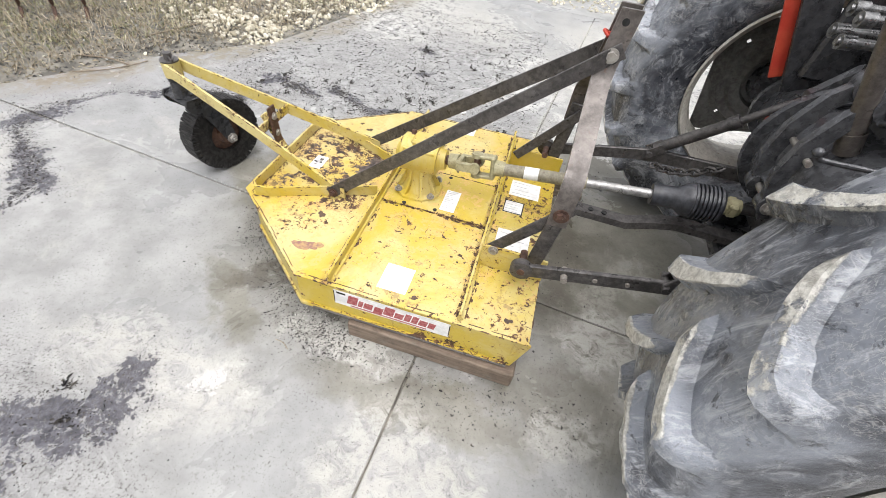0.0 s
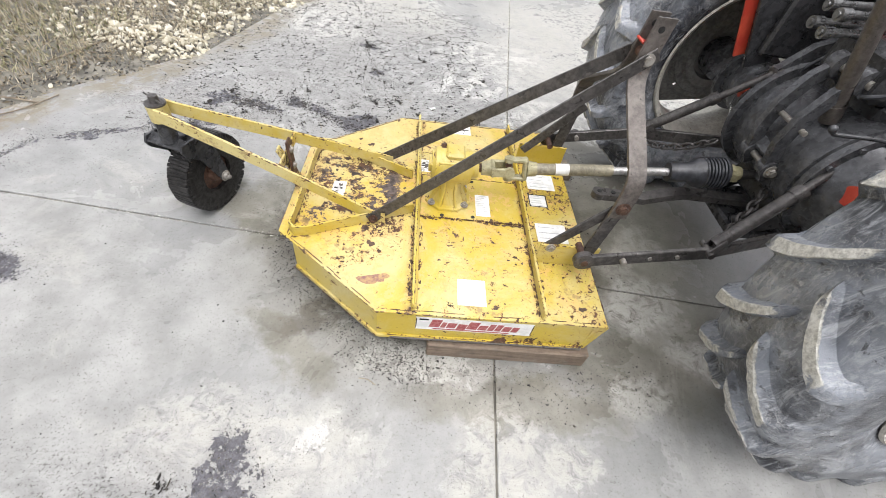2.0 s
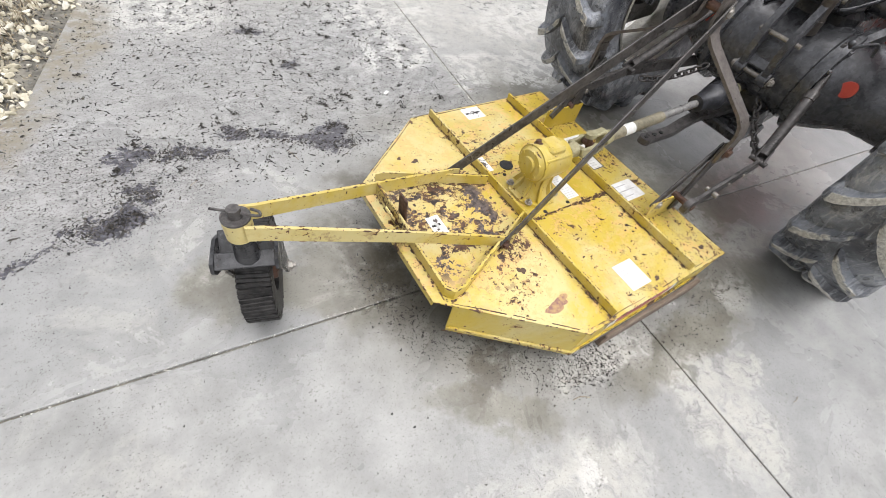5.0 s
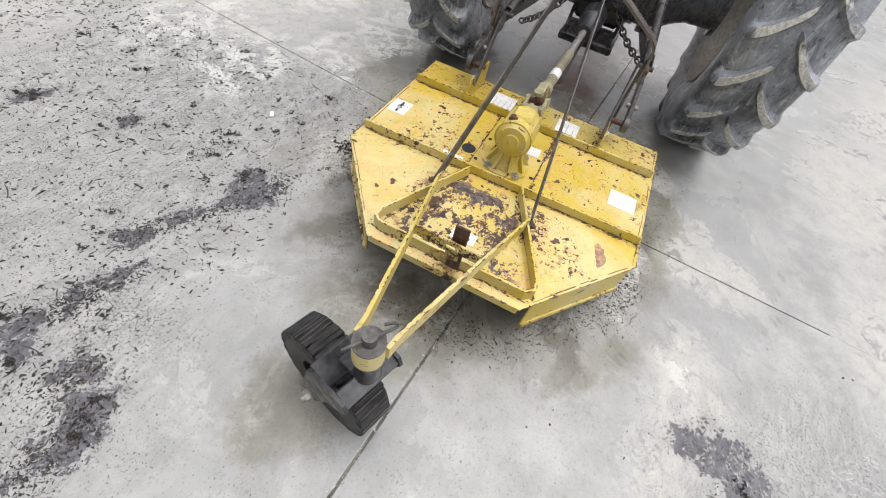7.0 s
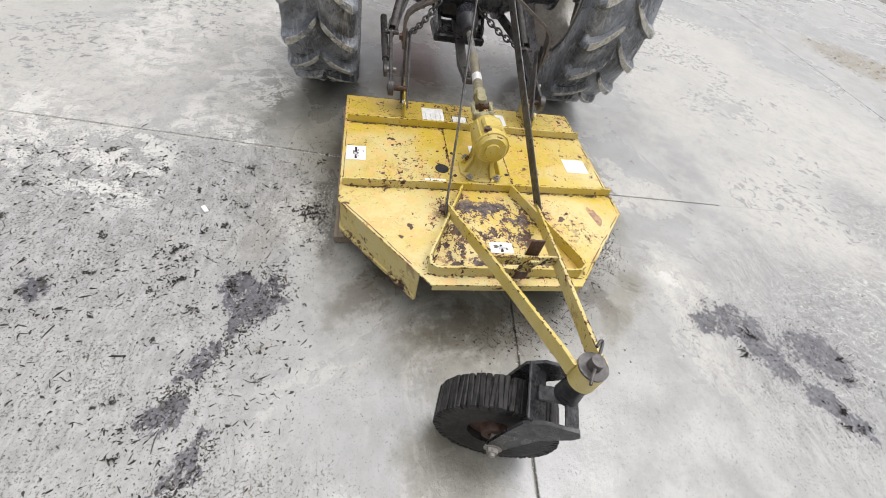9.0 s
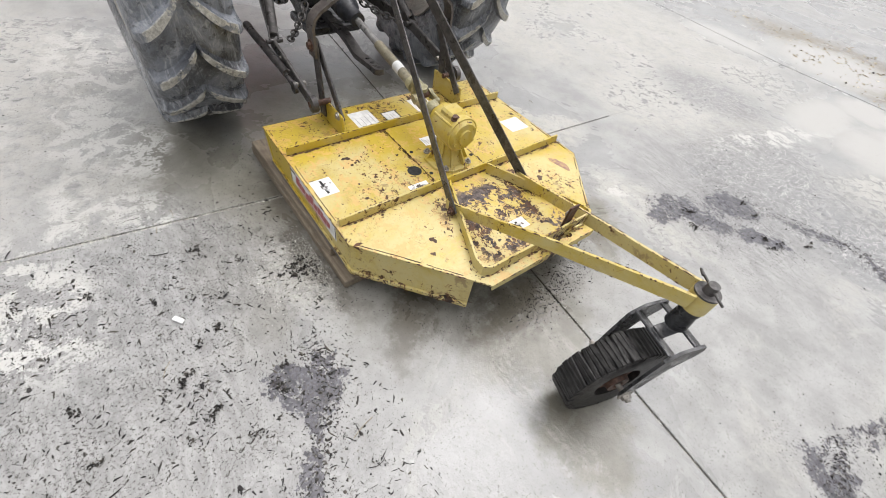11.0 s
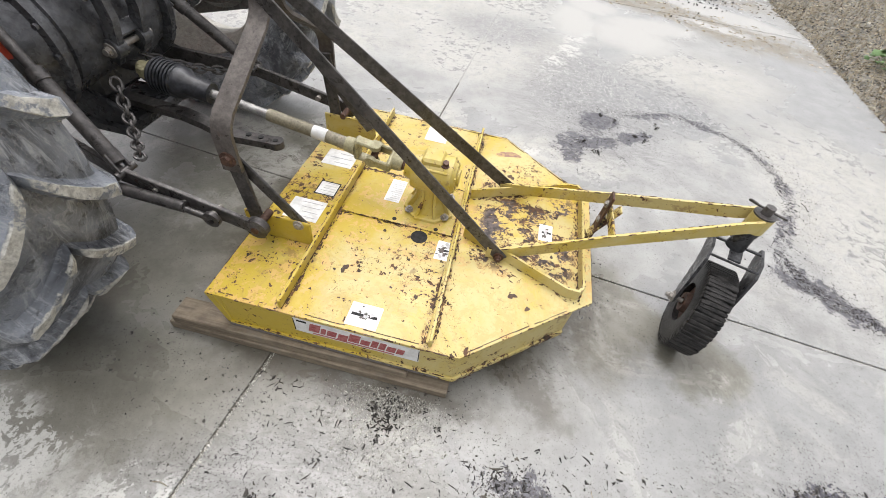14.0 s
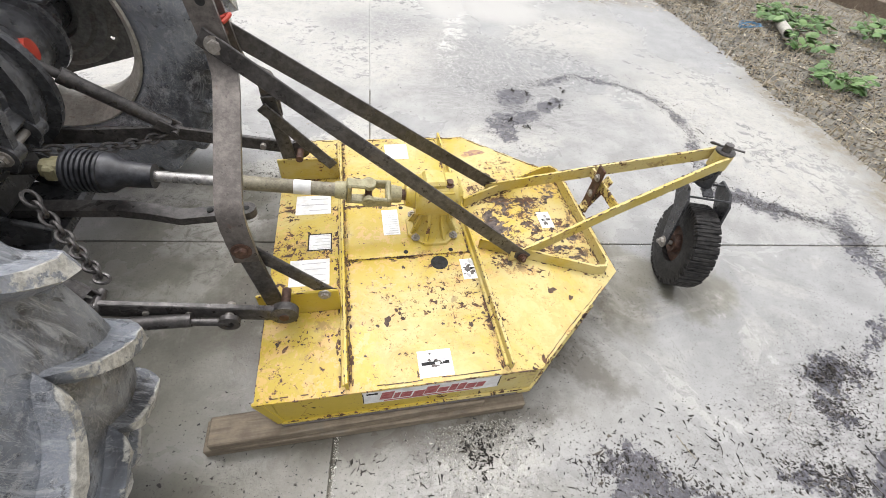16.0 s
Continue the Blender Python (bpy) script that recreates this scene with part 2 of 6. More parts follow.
# Pale silt; far spots beside the tractor also paint the wet ground's sky sheen.
SILT_SHEEN = [(2.10, 1.75, 1.30, 0.60, 0), (2.4, 3.3, 1.6, 1.0, 0), (1.3, 3.3, 0.9, 0.7, 0), (0.25, -2.10, 0.55, 0.35, 0), (-1.75, -2.75, 0.80, 0.55, 20), (0.52, -1.07, 0.10, 0.08, 0), (0.86, -0.80, 0.16, 0.09, 30), (1.25, -0.62, 0.20, 0.10, 0), (-0.02, 0.86, 0.26, 0.12, 10), (-0.50, -1.05, 0.36, 0.16, 0), (-0.85, -1.02, 0.25, 0.14, 30), (0.10, -2.50, 0.9, 0.7, 0), (0.85, -2.9, 0.8, 0.6, 0), (2.9, -3.1, 1.5, 0.9, -15), (1.6, -2.1, 0.8, 0.45, 0), (1.2, -3.6, 1.8, 0.9, 0),
        (-0.75, 2.95, 1.0, 0.9, 20), (1.15, 2.30, 0.9, 0.75, 0), (-2.45, -1.10, 0.6, 1.1, 0), (0.25, -1.15, 0.20, 0.30, 0), (0.85, 1.40, 0.35, 0.22, 0), (1.0, -0.35, 0.22, 0.16, 20), (-0.05, -0.70, 0.28, 0.09, 0)]
# Damp ground; the spots under deck and tractor also have shade painted in.
DAMP_SHADE = [(-1.21, 0.23, 0.20, 0.17, 20), (-0.92, 0.12, 0.20, 0.16, 0), (0.88, -0.66, 0.42, 0.22, -10), (0.35, -0.84, 0.50, 0.12, 0), (-0.55, -0.66, 0.28, 0.10, -40), (1.05, 0.05, 0.60, 0.80, 0), (0.72, 0.92, 0.70, 0.34, 5), (0.10, 1.02, 0.45, 0.16, 0), (-0.76, 0.12, 0.22, 0.36, 0), (-1.14, 0.27, 0.14, 0.16, 0), (0.0, 0.0, 0.85, 0.80, 0)]
MUD = [(-1.5, -4.7, 1.7, 0.35, -18), (-2.6, -4.2, 0.9, 0.45, -25), (-0.3, -5.7, 1.4, 0.45, 0), (-2.2, -6.0, 1.2, 0.5, -25), (3.2, -6.0, 0.9, 0.5, 20)]
POOL = [(0.75, -4.55, 0.55, 0.30, 0), (-1.45, -3.85, 0.55, 0.28, 10), (-0.85, -4.20, 0.30, 0.30, 0), (-2.30, -4.30, 0.40, 0.12, -20), (-0.65, -3.60, 0.25, 0.50, 0), (-1.25, -3.45, 0.45, 0.40, -20), (-1.9, -5.2, 1.5, 0.25, -35), (-2.6, -4.9, 0.9, 0.18, -30), (-0.2, -5.2, 0.7, 0.6, 0)]


def concrete_material(name="wet_concrete", x0=-99, x1=99, y0=-99, y1=99):
    """Wet concrete with the stains and painted shade that reach into the given stretch of the yard."""
    m = material(name, 0.5)
    n = Nodes(m)
    wob = n.t.nodes.new("ShaderNodeTexNoise")
    wob.inputs["Scale"].default_value = 5.0
    wob.inputs["Detail"].default_value = 6
    wob.inputs["Roughness"].default_value = 0.7
    n.link(n.co, wob.inputs["Vector"])
    add = n.t.nodes.new("ShaderNodeVectorMath")
    add.operation = "MULTIPLY_ADD"
    n.link(wob.outputs["Color"], add.inputs[0])
    add.inputs[1].default_value = (0.34, 0.34, 0.0)
    n.link(n.co, add.inputs[2])
    shift = n.t.nodes.new("ShaderNodeVectorMath")
    shift.operation = "SUBTRACT"
    n.link(add.outputs[0], shift.inputs[0])
    shift.inputs[1].default_value = (0.17, 0.17, 0.0)

    def region(blobs):
        total = None
        for x, y, a, b, turn in blobs:
            reach = 1.3 * max(a, b) + 0.2
            if x + reach < x0 or x - reach > x1 or y + reach < y0 or y - reach > y1:
                continue
            mp = n.t.nodes.new("ShaderNodeMapping")
            mp.vector_type = "TEXTURE"
            mp.inputs["Location"].default_value = (x, y, 0)
            mp.inputs["Rotation"].default_value = (0, 0, radians(turn))
            mp.inputs["Scale"].default_value = (a, b, 1)
            n.link(shift.outputs[0], mp.inputs["Vector"])
            ln = n.t.nodes.new("ShaderNodeVectorMath")
            ln.operation = "LENGTH"
            n.link(mp.outputs[0], ln.inputs[0])
            v = n.step(ln.outputs["Value"], 0.55, 1.30, 1.0, 0.0)
            total = v if total is None else n.math("MAXIMUM", total, v)
        return n.math("MULTIPLY", 0.0, 0.0) if total is None else total

    coarse = n.noise(0.9, 6, 0.62, distortion=0.5)
    mid = n.noise(4.5, 6, 0.65)
    fine = n.noise(45, 5, 0.7)
    speck = n.noise(140, 3, 0.6)
    brush = n.noise(7, 6, 0.75, n.mapped((1, 2.2, 1), (0, 0, radians(25))), 1.6)
    sludge, silt_sheen_r, damp_shade_r, pool, muddy = region(SLUDGE), region(SILT_SHEEN), region(DAMP_SHADE), region(POOL), region(MUD)
    col = n.mix(n.step(mid, 0.3, 0.7), (0.226, 0.225, 0.217), (0.345, 0.344, 0.332))
    col = n.mix(n.step(coarse, 0.43, 0.58, 0, 0.6), col, n.mix(mid, (0.205, 0.206, 0.205), (0.29, 0.291, 0.288)))
    # damp tone, darkened under the machines to include their shade
    col = n.mix(n.math("MULTIPLY", damp_shade_r, 0.85), col, n.mix(n.step(n.noise(2.4, 6, 0.7), 0.35, 0.65), (0.104, 0.096, 0.070), (0.212, 0.202, 0.166)))
    silt_f = n.math("MAXIMUM", n.math("MULTIPLY", silt_sheen_r, 0.9), n.step(n.noise(1.5, 6, 0.7, distortion=1.0), 0.53, 0.64, 0, 0.42))
    silt = n.math("MULTIPLY", silt_f, n.step(n.noise(16, 6, 0.75, distortion=0.8), 0.34, 0.56))
    col = n.mix(n.math("MULTIPLY", silt, 0.85), col, n.mix(brush, (0.345, 0.336, 0.308), (0.535, 0.522, 0.475)))
    # one dark colour for both the drips and the deck's shadow
    drip_shade = n.math("MULTIPLY", region(DRIP_SHADE), n.step(n.noise(11, 7, 0.75), 0.30, 0.52))
    col = n.mix(n.math("MULTIPLY", drip_shade, 0.7), col, n.mix(mid, (0.040, 0.034, 0.024), (0.105, 0.091, 0.066)))
    film_r, white_r, verge_r = region(FILM), region(WHITE), region(VERGE)
    sludge = n.math("MAXIMUM", sludge, n.math("MULTIPLY", region(TIDE_SOIL), 0.85))
    col = n.mix(n.math("MULTIPLY", film_r, 0.75), col, n.mix(n.step(brush, 0.35, 0.65), (0.205, 0.203, 0.197), (0.340, 0.337, 0.327)))
    ripple_r = region(RIPPLE)
    swirl = n.math("ABSOLUTE", n.math("SUBTRACT", n.noise(6, 4, 0.6, n.mapped((1.6, 1, 1)), 2.2), 0.5))
    col = n.mix(n.math("MULTIPLY", ripple_r, 0.7), col, n.mix(n.step(n.noise(26, 6, 0.7), 0.35, 0.65), (0.12, 0.12, 0.122), (0.25, 0.25, 0.248)))
    col = n.mix(n.math("MULTIPLY", ripple_r, n.step(swirl, 0.002, 0.017, 0.7, 0.0)), col, (0.56, 0.55, 0.52))
    scab = n.math("MULTIPLY", white_r, n.step(n.math("ADD", n.math("MULTIPLY", n.noise(8, 7, 0.7, distortion=0.5), 0.75), n.math("MULTIPLY", n.noise(60, 4, 0.7), 0.25)), 0.497, 0.510))
    col = n.mix(n.math("MULTIPLY", scab, 0.85), col, n.mix(mid, (0.44, 0.435, 0.405), (0.58, 0.575, 0.545)))
    crumb = n.math("ADD", n.math("MULTIPLY", n.noise(105, 6, 0.72), 0.8), n.math("MULTIPLY", n.noise(7, 4, 0.7), 0.2))
    crumb = n.math("ADD", crumb, n.math("MULTIPLY", n.math("MAXIMUM", film_r, sludge), 0.045))
    ragged = n.math("ADD", n.math("MULTIPLY", n.noise(13, 7, 0.75, distortion=0.8), 0.5), n.math("MULTIPLY", n.noise(55, 6, 0.75), 0.5))
    dirty = n.math("MULTIPLY", n.step(n.math("ADD", ragged, n.math("MULTIPLY", sludge, 0.18)), 0.618, 0.644), n.step(sludge, 0.04, 0.16))
    col = n.mix(n.math("MULTIPLY", sludge, 0.30), col, (0.15, 0.148, 0.150))
    col = n.mix(n.math("MULTIPLY", dirty, 0.93), col, n.mix(n.step(n.noise(30, 6, 0.75), 0.35, 0.65), (0.022, 0.021, 0.028), (0.105, 0.102, 0.120)))
    col = n.mix(n.step(fine, 0.57, 0.68, 0, 0.5), col, (0.15, 0.14, 0.125))
    col = n.mix(n.step(speck, 0.60, 0.70, 0, 0.5), col, (0.10, 0.095, 0.085))
    col = n.mix(n.step(crumb, 0.585, 0.615, 0.0, 0.8), col, (0.065, 0.060, 0.054))
    col = n.mix(n.math("MULTIPLY", verge_r, n.step(n.noise(9, 7, 0.75), 0.38, 0.56)), col, n.mix(fine, (0.13, 0.115, 0.085), (0.28, 0.25, 0.19)))
    col = n.mix(n.math("MULTIPLY", muddy, n.step(n.noise(6, 6, 0.7), 0.32, 0.55)), col, n.mix(fine, (0.10, 0.085, 0.06), (0.26, 0.225, 0.165)))
    col = n.mix(pool, col, (0.37, 0.36, 0.335))
    n.colour(col)
    wet = n.step(coarse, 0.42, 0.60, 0.38, 0.13)
    r = n.math("ADD", wet, n.math("MULTIPLY", silt, 0.25))
    r = n.math("MULTIPLY", r, n.math("SUBTRACT", 1.0, n.math("MULTIPLY", pool, 0.93)))
    n.rough(r)
    flat = n.math("SUBTRACT", 1.0, pool)
    h = n.math("ADD", n.math("MULTIPLY", fine, 0.6), n.math("ADD", mid, n.math("MULTIPLY", silt, n.math("MULTIPLY", brush, 1.5))))
    n.bump(n.math("MULTIPLY", h, flat), 0.55, 0.004)
    return m


def plain_material(name, a, b, scale=20, rough=0.6, metal=0.0, bump=0.2):
    m = material(name, rough, metal)
    n = Nodes(m)
    n.colour(n.mix(n.step(n.noise(scale, 5, 0.65), 0.35, 0.65), a, b))
    n.bump(n.noise(scale * 4, 4), bump, 0.002)
    return m


def island_material(name, a, b, c, rough=0.8):
    m = material(name, rough)
    n = Nodes(m)
    r = n.island()
    col = n.mix(n.step(r, 0.0, 0.6), a, b)
    col = n.mix(n.step(r, 0.6, 1.0), col, c)
    n.colour(n.mix(n.step(n.noise(60, 4), 0.4, 0.7, 0, 0.4), col, a))
    n.bump(n.noise(120, 3), 0.3, 0.002)
    return m


YELLOW = paint_material("chipped_yellow_paint", False, 0.65)
DECK = paint_material("chipped_yellow_deck_paint", True, 0.643)
SKIRT = paint_material("yellow_skirt_paint", False, 0.655, 0.085)
STEEL = steel_material("dark_weathered_steel", (0.042, 0.039, 0.038), (0.118, 0.110, 0.106), 0.14, 0.36, 0.3, 0.8)
BROWN = steel_material("rusty_brown_steel", (0.078, 0.068, 0.062), (0.165, 0.146, 0.132), 0.18, 0.38, 0.35, 0.8)
BLACK = steel_material("oily_black_casting", (0.013, 0.0133, 0.0145), (0.060, 0.061, 0.065), 0.03, 0.29, 0.15, 0.25)
CAST = steel_material("dusty_dark_casting", (0.050, 0.051, 0.055), (0.140, 0.142, 0.150), 0.04, 0.27, 0.3, 0.25)
BOLT = steel_material("worn_bolt_steel", (0.22, 0.20, 0.175), (0.38, 0.36, 0.33), 0.35, 0.4, 0.3)
RUSTBOLT = steel_material("rusty_bolt_steel", (0.055, 0.030, 0.022), (0.15, 0.085, 0.06), 0.5, 0.6, 0.3)
OLIVE = steel_material("dirty_olive_paint", (0.17, 0.15, 0.105), (0.33, 0.30, 0.215), 0.25, 0.5, 0.1)
TAN = steel_material("tan_painted_steel", (0.24, 0.215, 0.12), (0.40, 0.37, 0.23), 0.2, 0.45, 0.1)
SHAFT = steel_material("greased_shaft_steel", (0.20, 0.195, 0.19), (0.42, 0.41, 0.40), 0.15, 0.35, 0.5)
SCAB = island_material("brown_rust_scabs", (0.030, 0.018, 0.012), (0.085, 0.044, 0.024), (0.19, 0.105, 0.045))
RUBBER = rubber_material("muddy_tractor_rubber")
LAMINATE = plain_material("laminated_black_rubber", (0.006, 0.0058, 0.0056), (0.030, 0.028, 0.027), 45, 0.42, 0.0, 0.6)
LAMINATE.node_tree.nodes["Principled BSDF"].inputs["Specular IOR Level"].default_value = 0.25
BOOT = plain_material("black_plastic_guard", (0.014, 0.015, 0.018), (0.05, 0.052, 0.06), 30, 0.4)
FLAKY = paint_material("flaking_yellow_paint", False, 0.545)
RIM = steel_material("grey_wheel_paint", (0.30, 0.285, 0.25), (0.50, 0.48, 0.43), 0.3, 0.55, 0.1)
DISC = steel_material("dark_wheel_disc_paint", (0.080, 0.079, 0.074), (0.19, 0.187, 0.175), 0.2, 0.55, 0.05)
RED = plain_material("faded_red_paint", (0.42, 0.035, 0.02), (0.52, 0.07, 0.035), 12, 0.45)
PAPER = plain_material("white_sticker_vinyl", (0.62, 0.62, 0.60), (0.78, 0.78, 0.77), 25, 0.45)
# Black for print, and for the dark painted where holes would be.
INK_AND_HOLE = plain_material("black_print_and_hole", (0.006, 0.006, 0.006), (0.022, 0.022, 0.022), 60, 0.8)
GREYINK = plain_material("grey_print", (0.38, 0.38, 0.38), (0.50, 0.50, 0.50), 60, 0.6)
REDINK = plain_material("red_print", (0.30, 0.055, 0.06), (0.42, 0.16, 0.15), 90, 0.6)
PLUM = plain_material("purple_spill_stain", (0.22, 0.105, 0.10), (0.43, 0.28, 0.12), 38, 0.5)
CHROME = steel_material("hydraulic_coupler_steel", (0.10, 0.10, 0.10), (0.24, 0.24, 0.24), 0.0, 0.3, 0.8)
SOIL = plain_material("damp_soil", (0.080, 0.075, 0.063), (0.205, 0.192, 0.160), 9, 0.85, 0.0, 0.7)
CHIP = island_material("dark_bark_litter", (0.017, 0.016, 0.0165), (0.048, 0.044, 0.040), (0.115, 0.103, 0.085))
STRAW = island_material("dry_straw_litter", (0.14, 0.11, 0.072), (0.34, 0.285, 0.19), (0.50, 0.45, 0.345))
GRASS = island_material("faded_grass_blades", (0.13, 0.145, 0.055), (0.25, 0.245, 0.125), (0.37, 0.335, 0.20), 0.7)
CRUMB = island_material("grey_litter_crumbs", (0.055, 0.052, 0.047), (0.11, 0.104, 0.094), (0.19, 0.18, 0.16))
STONE = island_material("pale_limestone_gravel", (0.36, 0.325, 0.235), (0.56, 0.52, 0.41), (0.72, 0.69, 0.60), 0.7)
GREYSTONE = island_material("grey_broken_stone", (0.08, 0.08, 0.075), (0.20, 0.195, 0.18), (0.42, 0.41, 0.38), 0.7)
LEAF = island_material("green_weed_leaves", (0.05, 0.11, 0.025), (0.09, 0.18, 0.045), (0.15, 0.24, 0.08), 0.55)


def wood_material(name, dark, light):
    m = material(name, 0.7)
    n = Nodes(m)
    grain = n.math("ADD", n.math("MULTIPLY", n.noise(9, 7, 0.7, n.mapped((0.5, 7, 7)), 0.6), 0.6), n.math("MULTIPLY", n.noise(22, 6, 0.7), 0.4))
    col = n.mix(n.step(grain, 0.3, 0.7), dark, light)
    col = n.mix(n.step(n.noise(14, 4), 0.55, 0.75, 0, 0.5), col, (0.20, 0.185, 0.155))
    n.colour(col)
    n.bump(grain, 0.5, 0.004)
    return m


WOOD = wood_material("weathered_brown_timber", (0.085, 0.062, 0.045), (0.23, 0.175, 0.13))
GREYWOOD = wood_material("weathered_grey_timber", (0.105, 0.080, 0.056), (0.28, 0.230, 0.165))

# ---- builders ----


def place(bm, verts, m):
    bmesh.ops.transform(bm, matrix=m, verts=verts)


def frame_of(d, up=(0, 0, 1)):
    """A rotation whose x runs along d and whose z is as near to up as may be."""
    x = Vector(d).normalized()
    u = Vector(up)
    if abs(x.dot(u)) > 0.98:
        u = Vector((1, 0, 0))
    y = u.cross(x).normalized()
    z = x.cross(y)
    return Matrix((x, y, z)).transposed().to_4x4()


def box(bm, centre, size, m=None, bevel=0.004):
    r = bmesh.ops.create_cube(bm, size=1.0)
    vs = r["verts"]
    bmesh.ops.scale(bm, vec=size, verts=vs)
    if bevel:
        bevel = min(bevel, 0.3 * min(size))
        es = list({e for v in vs for e in v.link_edges})
        r = bmesh.ops.bevel(bm, geom=vs + es, offset=bevel, segments=1, affect="EDGES", profile=0.5)
        vs = list({v for f in r["faces"] for v in f.verts} | {v for v in vs if v.is_valid})
    place(bm, vs, Matrix.Translation(centre) @ (m or Matrix()))
    return vs


def bar(bm, a, b, wide, thick, up=(0, 0, 1), bevel=0.003, over=0.0):
    """A flat bar from a to b; wide is measured along up."""
    a, b = Vector(a), Vector(b)
    d = b - a
    return box(bm, (a + b) / 2, (d.length + 2 * over, thick, wide), frame_of(d, up), bevel)


def strip(bm, pts, high, thick, up=(0, 0, 1)):
    """A flat bar on edge that follows pts, mitred at the corners."""
    pts = [Vector(p) for p in pts]
    up = Vector(up)
    rings = []
    for i, p in enumerate(pts):
        d0 = (pts[i] - pts[i - 1]).normalized() if i else (pts[1] - pts[0]).normalized()
        d1 = (pts[i + 1] - pts[i]).normalized() if i + 1 < len(pts) else d0
        s0, s1 = d0.cross(up).normalized(), d1.cross(up).normalized()
        s = (s0 + s1).normalized()
        w = thick / 2 / max(0.3, s.dot(s0))
        t = up * (high / 2)
        rings.append([bm.verts.new(p + s * w - t), bm.verts.new(p + s * w + t), bm.verts.new(p - s * w + t), bm.verts.new(p - s * w - t)])
    for a, b in zip(rings, rings[1:]):
        for k in range(4):
            bm.faces.new((a[k], a[(k + 1) % 4], b[(k + 1) % 4], b[k]))
    bm.faces.new(rings[0][::-1])
    bm.faces.new(rings[-1])


def tube(bm, a, b, r, r2=None, seg=20, caps=True):
    a, b = Vector(a), Vector(b)
    d = b - a
    m = Matrix.Translation((a + b) / 2) @ d.to_track_quat("Z", "Y").to_matrix().to_4x4()
    r = bmesh.ops.create_cone(bm, cap_ends=caps, segments=seg, radius1=r, radius2=r if r2 is None else r2, depth=d.length, matrix=m)
    return r["verts"]


def lathe(bm, profile, m, seg=48, closed=False):
    """Turns (radius, height) pairs round the z axis of m."""
    rings = []
    for r, h in profile:
        rings.append([bm.verts.new(m @ Vector((r * math.cos(6.283185 * k / seg), r * math.sin(6.283185 * k / seg), h))) for k in range(seg)])
    pairs = list(zip(rings, rings[1:]))
    if closed:
        pairs.append((rings[-1], rings[0]))
    for a, b in pairs:
        for k in range(seg):
            bm.faces.new((a[k], a[(k + 1) % seg], b[(k + 1) % seg], b[k]))
    if not closed:
        bm.faces.new(rings[0][::-1])
        bm.faces.new(rings[-1])


def pipe(bm, pts, r, seg=10, smooth=6):
    """A round rod or hose through pts, rounded between them."""
    pts = [Vector(p) for p in pts]
    path = []
    for i in range(len(pts) - 1):
        p0, p1, p2, p3 = pts[max(i - 1, 0)], pts[i], pts[i + 1], pts[min(i + 2, len(pts) - 1)]
        for k in range(smooth):
            t = k / smooth
            path.append(0.5 * (2 * p1 + (p2 - p0) * t + (2 * p0 - 5 * p1 + 4 * p2 - p3) * t * t + (3 * p1 - p0 - 3 * p2 + p3) * t ** 3))
    path.append(pts[-1])
    rings = []
    for i, p in enumerate(path):
        d = (path[min(i + 1, len(path) - 1)] - path[max(i - 1, 0)]).normalized()
        m = d.to_track_quat("Z", "Y").to_matrix()
        rings.append([bm.verts.new(p + m @ Vector((r * math.cos(6.283185 * k / seg), r * math.sin(6.283185 * k / seg), 0))) for k in range(seg)])
    for a, b in zip(rings, rings[1:]):
        for k in range(seg):
            bm.faces.new((a[k], a[(k + 1) % seg], b[(k + 1) % seg], b[k]))
    bm.faces.new(rings[0][::-1])
    bm.faces.new(rings[-1])


def slab(bm, poly, z0, z1, bevel=0.0):
    """A plate with the outline poly between two heights."""
    lo = [bm.verts.new((x, y, z0)) for x, y in poly]
    hi = [bm.verts.new((x, y, z1)) for x, y in poly]
    n = len(poly)
    top = bm.faces.new(hi)
    bm.faces.new(lo[::-1])
    for k in range(n):
        bm.faces.new((lo[k], lo[(k + 1) % n], hi[(k + 1) % n], hi[k]))
    if bevel:
        bmesh.ops.bevel(bm, geom=list(top.edges), offset=bevel, segments=2, affect="EDGES", profile=0.5)


def plate(bm, poly, thick, m):
    """A flat plate with the outline poly in the xy plane of m, thick along its z."""
    lo = [bm.verts.new(m @ Vector((x, y, -thick / 2))) for x, y in poly]
    hi = [bm.verts.new(m @ Vector((x, y, thick / 2))) for x, y in poly]
    n = len(poly)
    bm.faces.new(hi)
    bm.faces.new(lo[::-1])
    for k in range(n):
        bm.faces.new((lo[k], lo[(k + 1) % n], hi[(k + 1) % n], hi[k]))


def hexbolt(bm, p, d, r=0.012, h=0.010, washer=True, stud=0.0):
    p, d = Vector(p), Vector(d).normalized()
    tube(bm, p, p + d * h, r, r * 0.92, 6)
    if washer:
        tube(bm, p - d * 0.003, p + d * 0.002, r * 1.45, None, 16)
    if stud:
        tube(bm, p, p + d * (h + stud), r * 0.5, None, 10)


def thing(name, label, category, at=(0, 0, 0), group="", kind=""):
    ob = new(name)
    ob.location = at
    ob.empty_display_size = 0.1
    return tagged(ob, label, category, group, kind)


def mesh_of(name, bm, mat, smooth=None):
    bmesh.ops.recalc_face_normals(bm, faces=bm.faces)
    me = bpy.data.meshes.new(name)
    bm.to_mesh(me)
    bm.free()
    me.materials.append(mat)
    if smooth:
        me.shade_smooth()
        me.set_sharp_from_angle(angle=radians(smooth))
    return me


